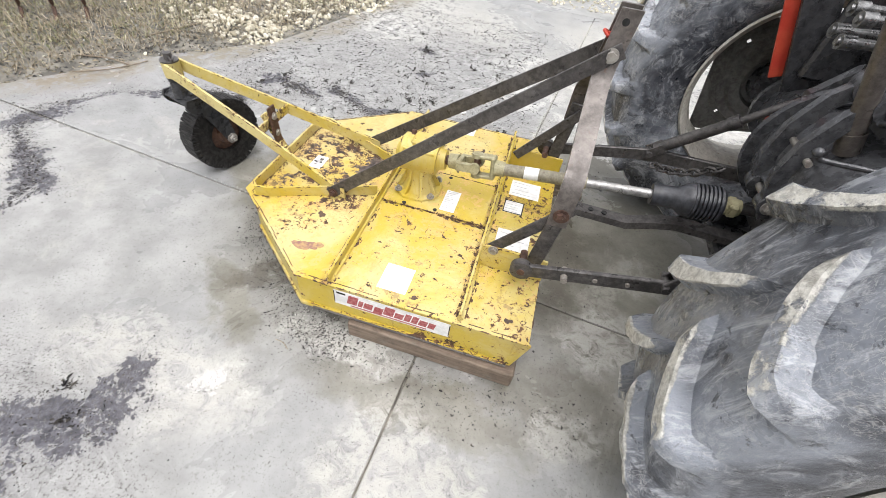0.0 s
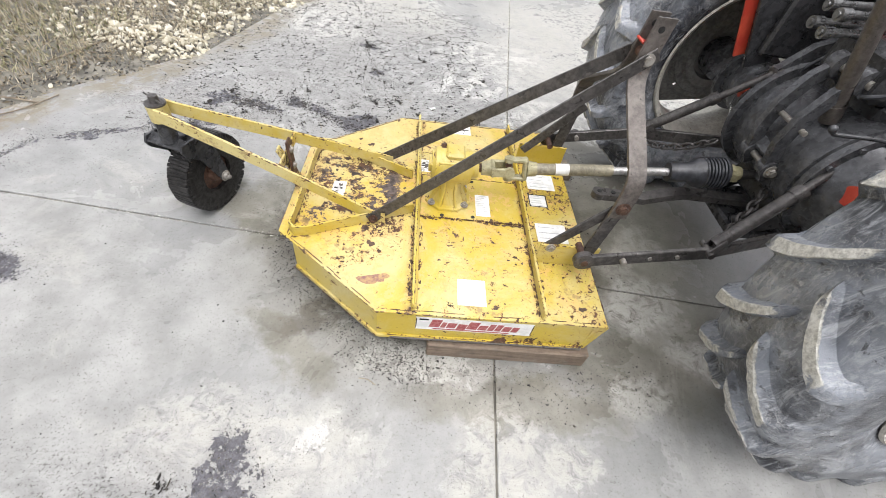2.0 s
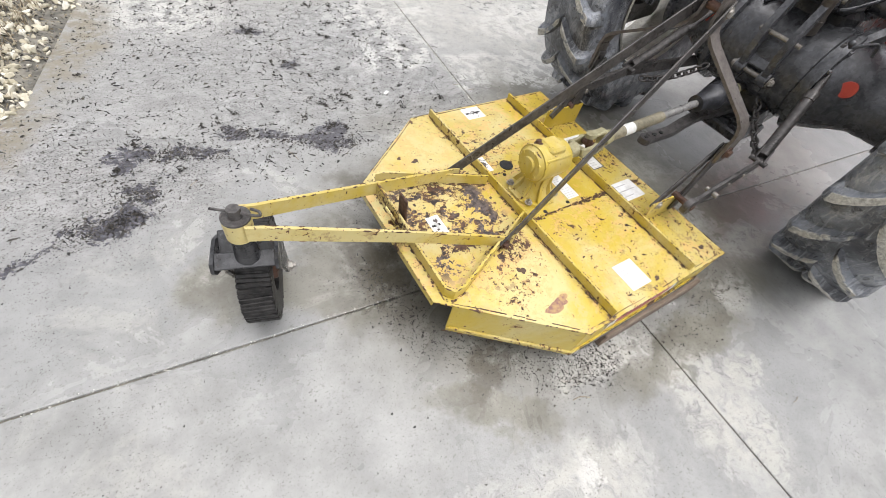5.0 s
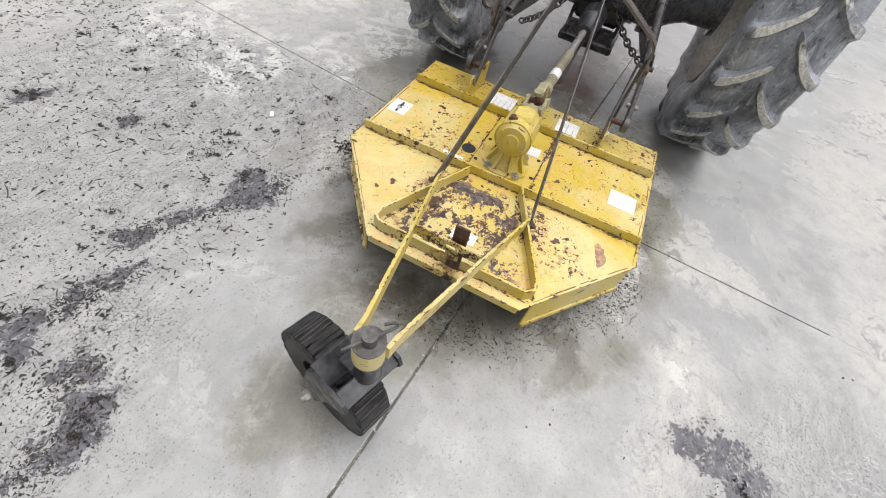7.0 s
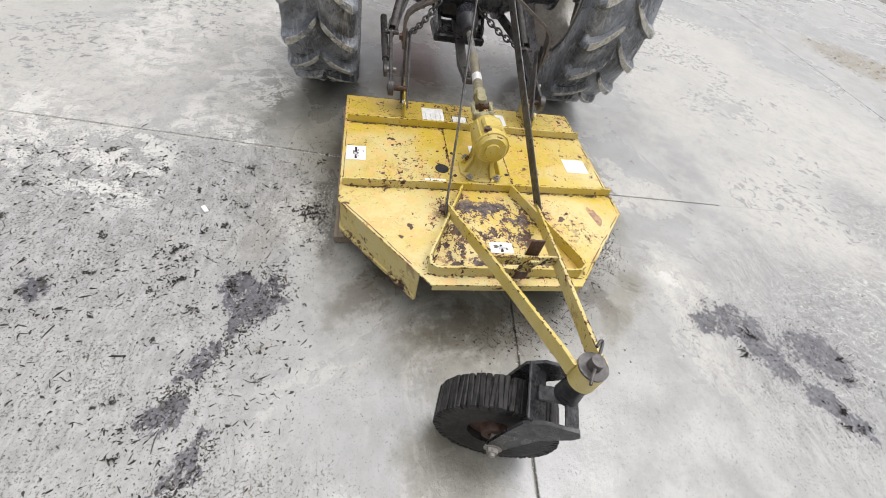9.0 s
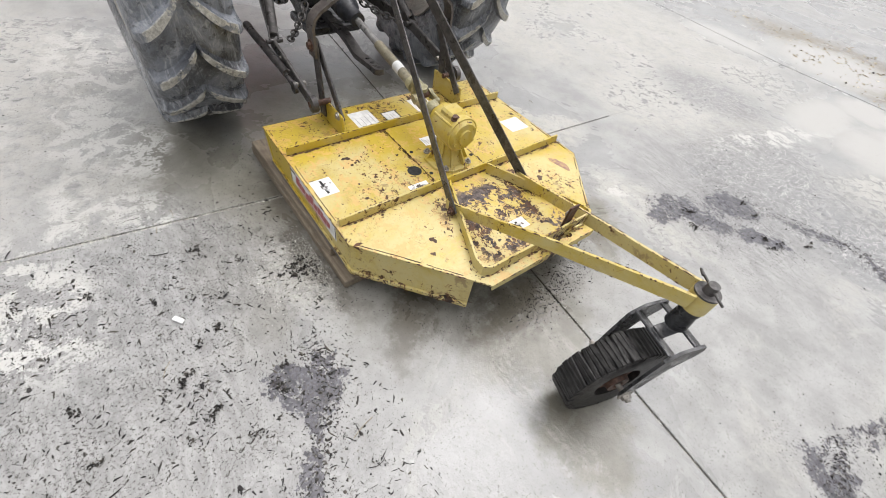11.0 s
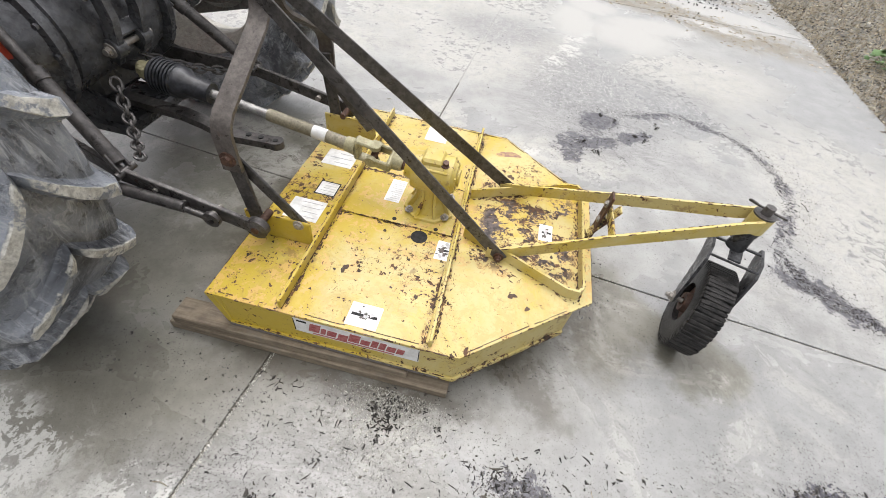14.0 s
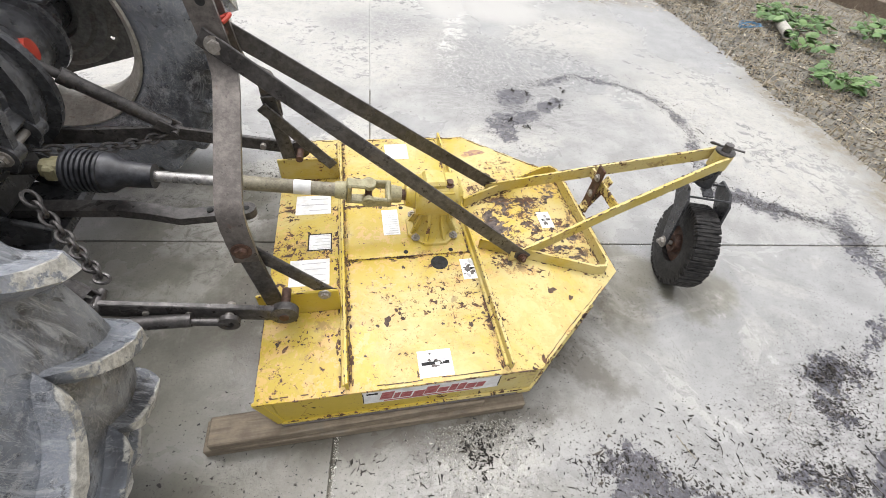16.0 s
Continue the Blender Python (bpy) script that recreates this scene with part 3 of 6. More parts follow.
def part(name, bm, mat, parent, label="", smooth=35):
    """Links bm, given in world metres, as one mesh under parent."""
    origin = Vector(parent.location)
    up = parent.parent
    while up:
        origin += Vector(up.location)
        up = up.parent
    bmesh.ops.translate(bm, vec=-origin, verts=bm.verts)
    ob = new(name, mesh_of(name, bm, mat, smooth))
    ob.parent = parent
    return tagged(ob, label)


def single(name, bm, mat, label, category, group="", kind="", smooth=35, at=(0, 0, 0)):
    bmesh.ops.translate(bm, vec=-Vector(at), verts=bm.verts)
    ob = new(name, mesh_of(name, bm, mat, smooth))
    ob.location = at
    return tagged(ob, label, category, group, kind)


def B():
    return bmesh.new()


# ---- ground ----

bm = B()
bmesh.ops.create_grid(bm, x_segments=2, y_segments=2, size=400)
bmesh.ops.translate(bm, vec=(0, 0, -0.06), verts=bm.verts)
single("ground", bm, SOIL, "damp brown earth reaching beyond the concrete yard", "ground", kind="structure")

GAP = 0.0035
pavement = thing("pavement", "wet grey concrete yard slabs with narrow joints", "pavement", kind="structure")


def jx(y):
    return 0.352 + 0.115 * (y + 0.1) if y > -0.11 else 0.296 + 0.055 * (y + 0.1)


def jy(x):
    return -0.166 - 0.103 * x


def near_slab(poly, stain, x0, x1, ys):
    """One slab, its stains worked out stretch by stretch between the heights ys of the plan."""
    bm = B()
    slab(bm, poly, -0.12, 0.0, 0.004)
    for y in ys[1:-1]:
        bmesh.ops.bisect_plane(bm, geom=bm.verts[:] + bm.edges[:] + bm.faces[:], plane_co=(0, y, 0), plane_no=(0, 1, 0))
    mats = [concrete_material("wet_concrete_" + stain, x0, x1, a, b) for a, b in zip(ys, ys[1:])]
    for f in bm.faces:
        y = f.calc_center_median().y
        f.material_index = max(0, min(len(mats) - 1, sum(y > c for c in ys[1:-1])))
    ob = part("concrete_slab", bm, mats[0], pavement, smooth=None)
    for m in mats[1:]:
        ob.data.materials.append(m)


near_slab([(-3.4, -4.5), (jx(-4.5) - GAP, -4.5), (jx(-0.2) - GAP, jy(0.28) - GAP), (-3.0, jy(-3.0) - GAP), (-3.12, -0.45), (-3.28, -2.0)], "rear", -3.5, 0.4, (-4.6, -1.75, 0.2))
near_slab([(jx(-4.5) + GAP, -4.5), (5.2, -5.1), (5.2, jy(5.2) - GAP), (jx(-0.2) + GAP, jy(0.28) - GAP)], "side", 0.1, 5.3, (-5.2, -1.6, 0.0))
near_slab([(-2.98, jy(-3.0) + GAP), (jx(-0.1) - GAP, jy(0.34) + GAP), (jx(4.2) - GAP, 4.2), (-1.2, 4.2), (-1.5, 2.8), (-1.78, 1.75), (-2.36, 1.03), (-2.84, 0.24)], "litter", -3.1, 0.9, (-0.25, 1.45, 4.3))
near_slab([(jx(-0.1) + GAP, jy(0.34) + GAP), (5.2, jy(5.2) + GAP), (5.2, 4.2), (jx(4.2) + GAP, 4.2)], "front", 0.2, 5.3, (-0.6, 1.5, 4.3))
near_slab([(-3.4, -11.0), (5.2, -11.0), (5.2, -5.1 - 2 * GAP), (jx(-4.5), -4.5 - 2 * GAP), (-3.4, -4.5 - 2 * GAP)], "puddle", -3.5, 5.3, (-11, -4.4))
near_slab([(-1.2, 4.2 + GAP), (5.2, 4.2 + GAP), (5.2, 11.0), (-0.8, 11.0)], "gravel", -1.3, 5.3, (4.1, 11))
near_slab([(5.2 + GAP, -11.0), (13.0, -11.0), (13.0, 11.0), (5.2 + GAP, 11.0)], "outer", 5.1, 13, (-11, 11))

bm = B()
bmesh.ops.create_grid(bm, x_segments=1, y_segments=1, size=4.0)
bmesh.ops.translate(bm, vec=(1.0, 0, -0.008), verts=bm.verts)
part("joint_fill", bm, SOIL, pavement, "dirt packed in the slab joints")

bm = B()
bar(bm, (jx(-1.7) - 0.002, -1.7, -0.012), (jx(-4.4) - 0.002, -4.4, -0.012), 0.022, 0.012, bevel=0)
part("joint_fill", bm, plain_material("pale_silt", (0.25, 0.246, 0.23), (0.37, 0.363, 0.34), 14, 0.5), pavement, "pale silt washed into a joint")

# ---- rotary cutter ----
DZ = 0.272
cutter = thing("rotary_cutter", "yellow rotary mower deck with chipped paint, resting on timbers", "mower", (0, 0, 0.09))
OUT = [(0.645, -0.653), (0.645, 0.653), (-0.222, 0.653), (-0.655, 0.30), (-0.655, -0.30), (-0.222, -0.653)]


bm = B()
slab(bm, OUT, DZ - 0.006, DZ, 0.003)
deck = part("deck_plate", bm, DECK, cutter, "chipped yellow deck plate, faded and rust-flecked")
# raised centre doubler under the gearbox
bm = B()
slab(bm, [(-0.085, -0.145), (0.372, -0.145), (0.372, 0.145), (-0.085, 0.145)], DZ - 0.001, DZ + 0.006, 0.002)
part("centre_plate", bm, DECK, cutter)


def skirt(name, a, b, z0=0.093, inset=0.012, lip=0.03):
    """A side sheet with a rolled lip at the foot, from a to b in the plan."""
    bm = B()
    a, b = Vector((*a, 0)), Vector((*b, 0))
    d = (b - a).normalized()
    out = Vector((d.y, -d.x, 0))
    if out.dot((a + b) / 2) < 0:
        out = -out
    bar(bm, a - out * inset + Vector((0, 0, (DZ + z0) / 2 - 0.004)), b - out * inset + Vector((0, 0, (DZ + z0) / 2 - 0.004)), DZ - z0 - 0.008, 0.007)
    bar(bm, a - out * inset + Vector((0, 0, z0 + 0.010)) + out * 0.006, b - out * inset + Vector((0, 0, z0 + 0.010)) + out * 0.006, 0.022, 0.012)
    part(name, bm, SKIRT, cutter, "yellow side skirt, rusting along its foot")


skirt("side_skirt", (-0.222, -0.653), (0.60, -0.653))
skirt("side_skirt", (-0.222, 0.653), (0.60, 0.653))
skirt("corner_skirt", (-0.222, -0.653), (-0.60, -0.345))
skirt("corner_skirt", (-0.222, 0.653), (-0.60, 0.345))
for s in (-1, 1):
    bm = B()
    plate(bm, [(0.60, 0.093), (0.645, DZ - 0.01), (0.60, DZ - 0.006)], 0.007, Matrix.Translation((0, s * 0.641, 0)) @ Matrix.Rotation(radians(90), 4, "X"))
    bar(bm, (0.60, s * 0.641, 0.10), (0.642, s * 0.641, DZ - 0.012), 0.012, 0.03, (0, 1, 0))
    part("skirt_nose", bm, YELLOW, cutter)
    bm = B()
    bar(bm, (-0.17, s * 0.632, 0.100), (0.60, s * 0.632, 0.100), 0.012, 0.05)
    part("skid_shoe", bm, BROWN, cutter)
bm = B()
bar(bm, (0.640, -0.64, DZ - 0.024), (0.640, 0.64, DZ - 0.024), 0.040, 0.007)
part("front_lip", bm, YELLOW, cutter)
bm = B()
bar(bm, (-0.651, -0.295, DZ - 0.020), (-0.651, 0.295, DZ - 0.020), 0.030, 0.007)
part("rear_lip", bm, YELLOW, cutter)


def rib(x_near, x_far, h, sink=0.0):
    bm = B()
    bar(bm, (x_near, -0.640, DZ + h / 2), (x_far, 0.640, DZ + h / 2), h, 0.011, bevel=0.002)
    bar(bm, (x_near + 0.008, -0.63, DZ + 0.003), (x_far + 0.008, 0.63, DZ + 0.003), 0.010, 0.016)
    part("cross_rib", bm, YELLOW, cutter)
    rr = random.Random(int(x_near * 1000))
    y = -0.60
    while y < 0.58:
        L = rr.uniform(0.008, 0.06)
        if rr.random() < 0.55:
            t = (y + 0.64) / 1.28
            xx = x_near + (x_far - x_near) * t
            side = 0.016 if rr.random() < 0.5 else -0.008
            bm = B()
            bar(bm, (xx + side, y, DZ + 0.0012), (xx + side + rr.uniform(-0.003, 0.003), y + L, DZ + 0.0012), 0.0022, rr.uniform(0.003, 0.009), bevel=0.001)
            part("rust_line", bm, RUSTBOLT, cutter)
        y += L + rr.uniform(0.0, 0.03)


rib(-0.092, -0.122, 0.040)
rib(0.395, 0.385, 0.040)
# weld beads along the folded edges
for s in (-1, 1):
    for a, b in (((-0.17, 0.640), (0.10, 0.640)), ((0.16, 0.640), (0.33, 0.640)), ((0.43, 0.640), (0.60, 0.640)), ((-0.245, 0.622), (-0.43, 0.470)), ((-0.45, 0.455), (-0.60, 0.332))):
        rr = random.Random(int(1000 * (a[0] + b[1])) + s)
        p, q = Vector((a[0], s * a[1], DZ + 0.001)), Vector((b[0], s * b[1], DZ + 0.001))
        t = 0.0
        bm = B()
        while t < 0.97:
            dt = rr.uniform(0.06, 0.32)
            if rr.random() < 0.8:
                jog = Vector((rr.uniform(-0.002, 0.002), rr.uniform(-0.002, 0.002), 0))
                bar(bm, p.lerp(q, t) + jog, p.lerp(q, min(1.0, t + dt)) + jog, 0.0025, rr.uniform(0.0012, 0.0034), bevel=0)
            t += dt + rr.uniform(-0.01, 0.02)
        tagged(part("weld_crack", bm, RUSTBOLT, cutter, smooth=None), "broken rusty line along a welded seam", kind="stuff")
# the tray frame round the tail end
bm = B()
tray = [(-0.120, -0.118), (-0.54, -0.312), (-0.585, -0.318), (-0.607, -0.290), (-0.607, 0.275), (-0.590, 0.302), (-0.548, 0.300), (-0.135, 0.118)]
strip(bm, [(x, y, DZ + 0.024) for x, y in tray], 0.048, 0.010)
part("tail_frame", bm, YELLOW, cutter, "yellow flat-bar frame with rust in its corners")


def tail_bar(s):
    bm = B()
    strip(bm, [(-0.235, s * 0.203, DZ + 0.030), (-0.29, s * 0.2, DZ + 0.036), (-0.68, s * 0.121, 0.436), (-1.085, s * 0.044, 0.560), (-1.13, s * 0.040, 0.574)], 0.052, 0.011)
    part("tail_boom_bar", bm, YELLOW, cutter)


def edge_chips(pts, high, thick, seed, per_m=26, up=(0, 0, 1), low=0.3):
    """Small flakes of bare rusty steel along the arrises of a flat bar that follows pts."""
    rr = random.Random(seed)
    up = Vector(up)
    bm = B()
    for a, b in zip(pts, pts[1:]):
        a, b = Vector(a), Vector(b)
        d = b - a
        L = d.length
        d.normalize()
        out = d.cross(up).normalized()
        rise = out.cross(d).normalized()
        for side in (-1, 1):
            for top in (1, -1):
                for _ in range(int(L * per_m * (1.0 if top > 0 else low) + rr.random())):
                    t = rr.random()
                    q = min(0.03, 0.0025 * math.exp(rr.gauss(0.45, 0.75)))
                    w1, w2 = rr.uniform(0.0012, 0.0045), rr.uniform(0.001, 0.006)
                    c = a + d * (t * L) + out * side * (thick / 2 + 0.0006) + rise * top * (high / 2 + 0.0006)
                    ring = []
                    for k, e in ((-q, 0.25), (-q * 0.3, 1.0), (q * 0.45, rr.uniform(0.5, 1.1)), (q, 0.2)):
                        u, v = -out * side * w1 * e, -rise * top * w2 * e
                        ring.append([bm.verts.new(c + d * k), bm.verts.new(c + d * k + u), bm.verts.new(c + d * k + u + v), bm.verts.new(c + d * k + v)])
                    for r0, r1 in zip(ring, ring[1:]):
                        for j in range(4):
                            bm.faces.new((r0[j], r0[(j + 1) % 4], r1[(j + 1) % 4], r1[j]))
                    bm.faces.new(ring[0][::-1])
                    bm.faces.new(ring[-1])
    tagged(part("flaked_edge", bm, RUSTBOLT, cutter, smooth=None), "flaked rusty chips along painted edges", kind="stuff")


def rust_seam(pts, seed, per_m=150, spread=0.006, z=DZ):
    """Ragged scabs of rust that follow the foot of a bar."""
    rr = random.Random(seed)
    verts, faces = [], []
    for (xa, ya), (xb, yb) in zip(pts, pts[1:]):
        L = math.hypot(xb - xa, yb - ya)
        c, s = (xb - xa) / L, (yb - ya) / L
        for _ in range(int(L * per_m)):
            t = rr.random()
            if noise.noise(Vector((xa * 9 + c * t * L * 9, ya * 9 + s * t * L * 9, seed))) < -0.12:
                continue
            a, b = rr.uniform(0.003, 0.014), rr.uniform(0.0015, 0.006)
            o = rr.gauss(0, spread)
            px, py = xa + c * t * L - s * o, ya + s * t * L + c * o
            k = len(verts)
            for q in range(8):
                f, r = 6.283185 * q / 8, rr.uniform(0.5, 1.1)
                u, v = a * r * math.cos(f), b * r * math.sin(f)
                verts.append((px + c * u - s * v, py + s * u + c * v, z - 0.09 + 0.0003))
            verts.append((px, py, z - 0.09 + rr.uniform(0.0008, 0.0018)))
            faces += [(k + q, k + (q + 1) % 8, k + 8) for q in range(8)]
    me = bpy.data.meshes.new("rust_seam")
    me.from_pydata(verts, [], faces)
    me.materials.append(SCAB)
    ob = new("rust_seam", me)
    ob.parent = cutter
    tagged(ob, "ragged brown rust along the foot of a bar", kind="stuff")


for k, side in enumerate((-0.010, 0.020)):
    rust_seam([(-0.092 + side, -0.63), (-0.122 + side, 0.63)], 61 + k, 210, 0.005)
    rust_seam([(0.395 + side, -0.63), (0.385 + side, 0.63)], 71 + k, 210, 0.005)
inner = [(x * 0.965 - 0.012, y * 0.945) for x, y in tray]
rust_seam(inner, 81, 260, 0.006)
rust_seam([(x * 1.005 - 0.004, y * 1.045) for x, y in tray], 82, 110, 0.004)
for s in (-1, 1):
    rust_seam([(-0.08, s * 0.149), (0.37, s * 0.149)], 85 + s, 260, 0.006)
    rust_seam([(-0.18, s * 0.190), (-0.36, s * 0.275)], 88 + s, 160, 0.018)
    rust_seam([(0.41, s * 0.345), (0.64, s * 0.345)], 91 + s, 260, 0.012)
tail_bar(-1)
tail_bar(1)
for s in (-1, 1):
    edge_chips([(-0.235, s * 0.203, DZ + 0.030), (-0.29, s * 0.2, DZ + 0.036), (-0.68, s * 0.121, 0.436), (-1.085, s * 0.044, 0.560)], 0.052, 0.011, 5 + s, 34)
    edge_chips([(0.398, s * 0.352, DZ + 0.055), (0.648, s * 0.352, DZ + 0.055)], 0.110, 0.010, 15 + s, 40)
    edge_chips([(-0.20, s * 0.641, 0.103), (0.60, s * 0.641, 0.103)], 0.022, 0.020, 25 + s, 50, low=0.9)
    edge_chips([(-0.23, s * 0.638, 0.103), (-0.60, s * 0.336, 0.103)], 0.022, 0.020, 35 + s, 26, low=0.9)
edge_chips([(x, y, DZ + 0.024) for x, y in tray], 0.048, 0.010, 45, 34, low=1.2)
edge_chips([(-0.092, -0.640, DZ + 0.02), (-0.122, 0.640, DZ + 0.02)], 0.040, 0.011, 46, 40, low=3.0)
edge_chips([(0.395, -0.640, DZ + 0.02), (0.385, 0.640, DZ + 0.02)], 0.040, 0.011, 47, 40, low=3.0)
edge_chips([(x, y, DZ - 0.003) for x, y in OUT + OUT[:1]], 0.006, 0.0, 48, 18)
edge_chips([(-0.085, -0.145, DZ + 0.003), (0.372, -0.145, DZ + 0.003)], 0.006, 0.004, 49, 90, low=0)
edge_chips([(-0.085, 0.145, DZ + 0.003), (0.372, 0.145, DZ + 0.003)], 0.006, 0.004, 50, 90, low=0)
bm = B()
bar(bm, (-0.668, -0.118, 0.438), (-0.668, 0.118, 0.438), 0.045, 0.010)
part("boom_crossbar", bm, FLAKY, cutter)
bm = B()
bar(bm, (-0.640, -0.030, 0.300), (-0.650, -0.030, 0.520), 0.050, 0.009, (0, 1, 0))
part("height_bracket", bm, RUSTBOLT, cutter, "bare rusty height bracket plate")
for z in (0.395, 0.475):
    bm = B()
    hexbolt(bm, (-0.640, -0.028, z), (1, 0, 0.05), 0.011, 0.008)
    part("bracket_bolt", bm, BOLT, cutter)
bm = B()
bar(bm, (-0.612, -0.020, 0.285), (-0.700, -0.022, 0.470), 0.045, 0.009, (0, 1, 0))
hexbolt(bm, (-0.668, -0.022, 0.40), (-1, 0, 0.3), 0.014, 0.012, stud=0.012)
hexbolt(bm, (-0.622, -0.022, 0.31), (-1, 0, 0.3), 0.014, 0.012)
part("height_bracket", bm, FLAKY, cutter, "yellow slotted height bracket with rusty bolts")
# pivot sleeve, washer, pin
bm = B()
lathe(bm, [(0.026, 0.534), (0.038, 0.534), (0.038, 0.600), (0.026, 0.600)], Matrix.Translation((-1.139, 0, 0)), 32, True)
part("pivot_sleeve", bm, YELLOW, cutter)
bm = B()
tube(bm, (-1.139, 0, 0.601), (-1.139, 0, 0.607), 0.038, None, 32)
tube(bm, (-1.139, 0, 0.606), (-1.139, 0, 0.636), 0.018, 0.017, 24)
pipe(bm, [(-1.19, 0.035, 0.622), (-1.139, 0, 0.622), (-1.09, -0.035, 0.622), (-1.084, -0.03, 0.630), (-1.10, -0.012, 0.630)], 0.004)
part("pivot_pin", bm, STEEL, cutter, "dark steel pivot pin with washer and cotter")
# caster fork
WC = Vector((-1.108, 0.126, 0.192))
AX = Vector((0.953, -0.303, 0.0))
FW = Vector((0.303, 0.953, 0.0))


def wheel_pose(u, v, z):
    return WC + AX * u + FW * v + Vector((0, 0, z - WC.z))


bm = B()
tube(bm, (-1.139, 0, 0.440), (-1.139, 0, 0.516), 0.036, 0.030, 24)
tube(bm, (-1.139, 0, 0.514), (-1.139, 0, 0.536), 0.034, None, 24)
bar(bm, wheel_pose(0, -0.166, 0.424), wheel_pose(0, -0.122, 0.448), 0.009, 0.165)
bar(bm, wheel_pose(0, -0.085, 0.396), wheel_pose(0, -0.026, 0.438), 0.009, 0.165)
bar(bm, wheel_pose(0.0, -0.130, 0.442), wheel_pose(0.0, -0.055, 0.426), 0.010, 0.045)
SIDE = [(-0.160, 0.448), (-0.070, 0.448), (-0.022, 0.415), (0.000, 0.330), (0.024, 0.208), (0.018, 0.182), (0.000, 0.170), (-0.020, 0.178), (-0.036, 0.212), (-0.092, 0.335), (-0.160, 0.395), (-0.172, 0.420)]
for s in (-1, 1):
    pts = [wheel_pose(s * 0.086, v, z) for v, z in SIDE]
    n = AX * 0.005
    lo = [bm.verts.new(p - n) for p in pts]
    hi = [bm.verts.new(p + n) for p in pts]
    bm.faces.new(lo)
    bm.faces.new(hi[::-1])
    for k in range(len(pts)):
        j = (k + 1) % len(pts)
        bm.faces.new((lo[k], lo[j], hi[j], hi[k]))
part("caster_fork", bm, BLACK, cutter, "dark steel caster fork")
bm = B()
tube(bm, WC - AX * 0.115, WC + AX * 0.105, 0.010, None, 14)
hexbolt(bm, WC + AX * 0.092, AX, 0.018, 0.014, stud=0.012)
hexbolt(bm, WC - AX * 0.092, -AX, 0.019, 0.014)
part("axle_bolt", bm, BOLT, cutter)
# laminated tyre: a stack of rubber slices across the tread
wheel = new("tail_wheel")
wheel.parent = cutter
wheel.location = WC - Vector(cutter.location)
tagged(wheel, "black laminated rubber tail wheel on a rusty hub")
turn = Matrix.Translation(WC) @ AX.to_track_quat("Z", "Y").to_matrix().to_4x4()
bm = B()
lathe(bm, [(0.085, -0.048), (0.15, -0.054), (0.172, -0.050), (0.1855, -0.030), (0.1875, 0.0), (0.1855, 0.030), (0.172, 0.050), (0.15, 0.054), (0.085, 0.048)], turn, 72, True)
part("tyre_core", bm, LAMINATE, wheel)
rng = random.Random(4)
for k in range(68):
    bm = B()
    a = 6.283185 * (k + rng.uniform(-0.12, 0.12)) / 68
    m = turn @ Matrix.Rotation(a, 4, "Z") @ Matrix.Translation((0.168, 0, 0))
    dr = rng.uniform(-0.002, 0.003)
    box(bm, m @ Vector((0, 0, 0)), (0.044 + dr, rng.uniform(0.0146, 0.0172), 0.102 + rng.uniform(-0.003, 0.003)), (m.to_3x3() @ Matrix.Rotation(radians(rng.uniform(-4, 4)), 3, "X")).to_4x4(), 0.003)
    part("rubber_slice", bm, LAMINATE, wheel)
bm = B()
lathe(bm, [(0.018, -0.055), (0.040, -0.055), (0.045, -0.030), (0.086, -0.025), (0.090, -0.047), (0.094, -0.047), (0.094, 0.047), (0.090, 0.047), (0.086, 0.025), (0.045, 0.030), (0.040, 0.055), (0.018, 0.055)], turn, 36, True)
part("wheel_hub", bm, RUSTBOLT, wheel)

# gearbox
bm = B()
OCT = [(0.035 + 0.112 * math.cos(radians(22.5 + 45 * k)), 0.112 * math.sin(radians(22.5 + 45 * k))) for k in range(8)]
slab(bm, OCT, DZ + 0.006, DZ + 0.019, 0.004)
lathe(bm, [(0.078, DZ + 0.017), (0.070, DZ + 0.035), (0.058, DZ + 0.060), (0.056, DZ + 0.11), (0.068, DZ + 0.15)], Matrix.Translation((0.035, 0, 0)), 32)
tube(bm, (-0.040, 0, 0.455), (0.115, 0, 0.455), 0.079, 0.073, 36)
tube(bm, (-0.056, 0, 0.455), (-0.036, 0, 0.455), 0.060, 0.076, 36)
tube(bm, (0.112, 0, 0.455), (0.148, 0, 0.458), 0.052, 0.042, 30)
tube(bm, (-0.068, 0, 0.455), (-0.054, 0, 0.455), 0.034, None, 24)
box(bm, (0.040, 0, 0.520), (0.085, 0.090, 0.040), None, 0.010)
for a in (40, 140, 220, 320):
    bar(bm, (-0.030, 0.074 * math.cos(radians(a)), 0.455 + 0.074 * math.sin(radians(a))), (0.105, 0.070 * math.cos(radians(a)), 0.455 + 0.070 * math.sin(radians(a))), 0.014, 0.014)
gearbox = part("gearbox", bm, YELLOW, cutter, "yellow painted cast gearbox on a ribbed foot")
for k in range(8):
    bm = B()
    m = Matrix.Translation((0.035, 0, 0)) @ Matrix.Rotation(6.283185 * (k + 0.5) / 8, 4, "Z") @ Matrix.Rotation(radians(90), 4, "X")
    plate(bm, [(0.05, DZ + 0.018), (0.100, DZ + 0.018), (0.066, DZ + 0.085), (0.064, DZ + 0.14), (0.05, DZ + 0.14)], 0.011, m)
    part("foot_rib", bm, YELLOW, gearbox)
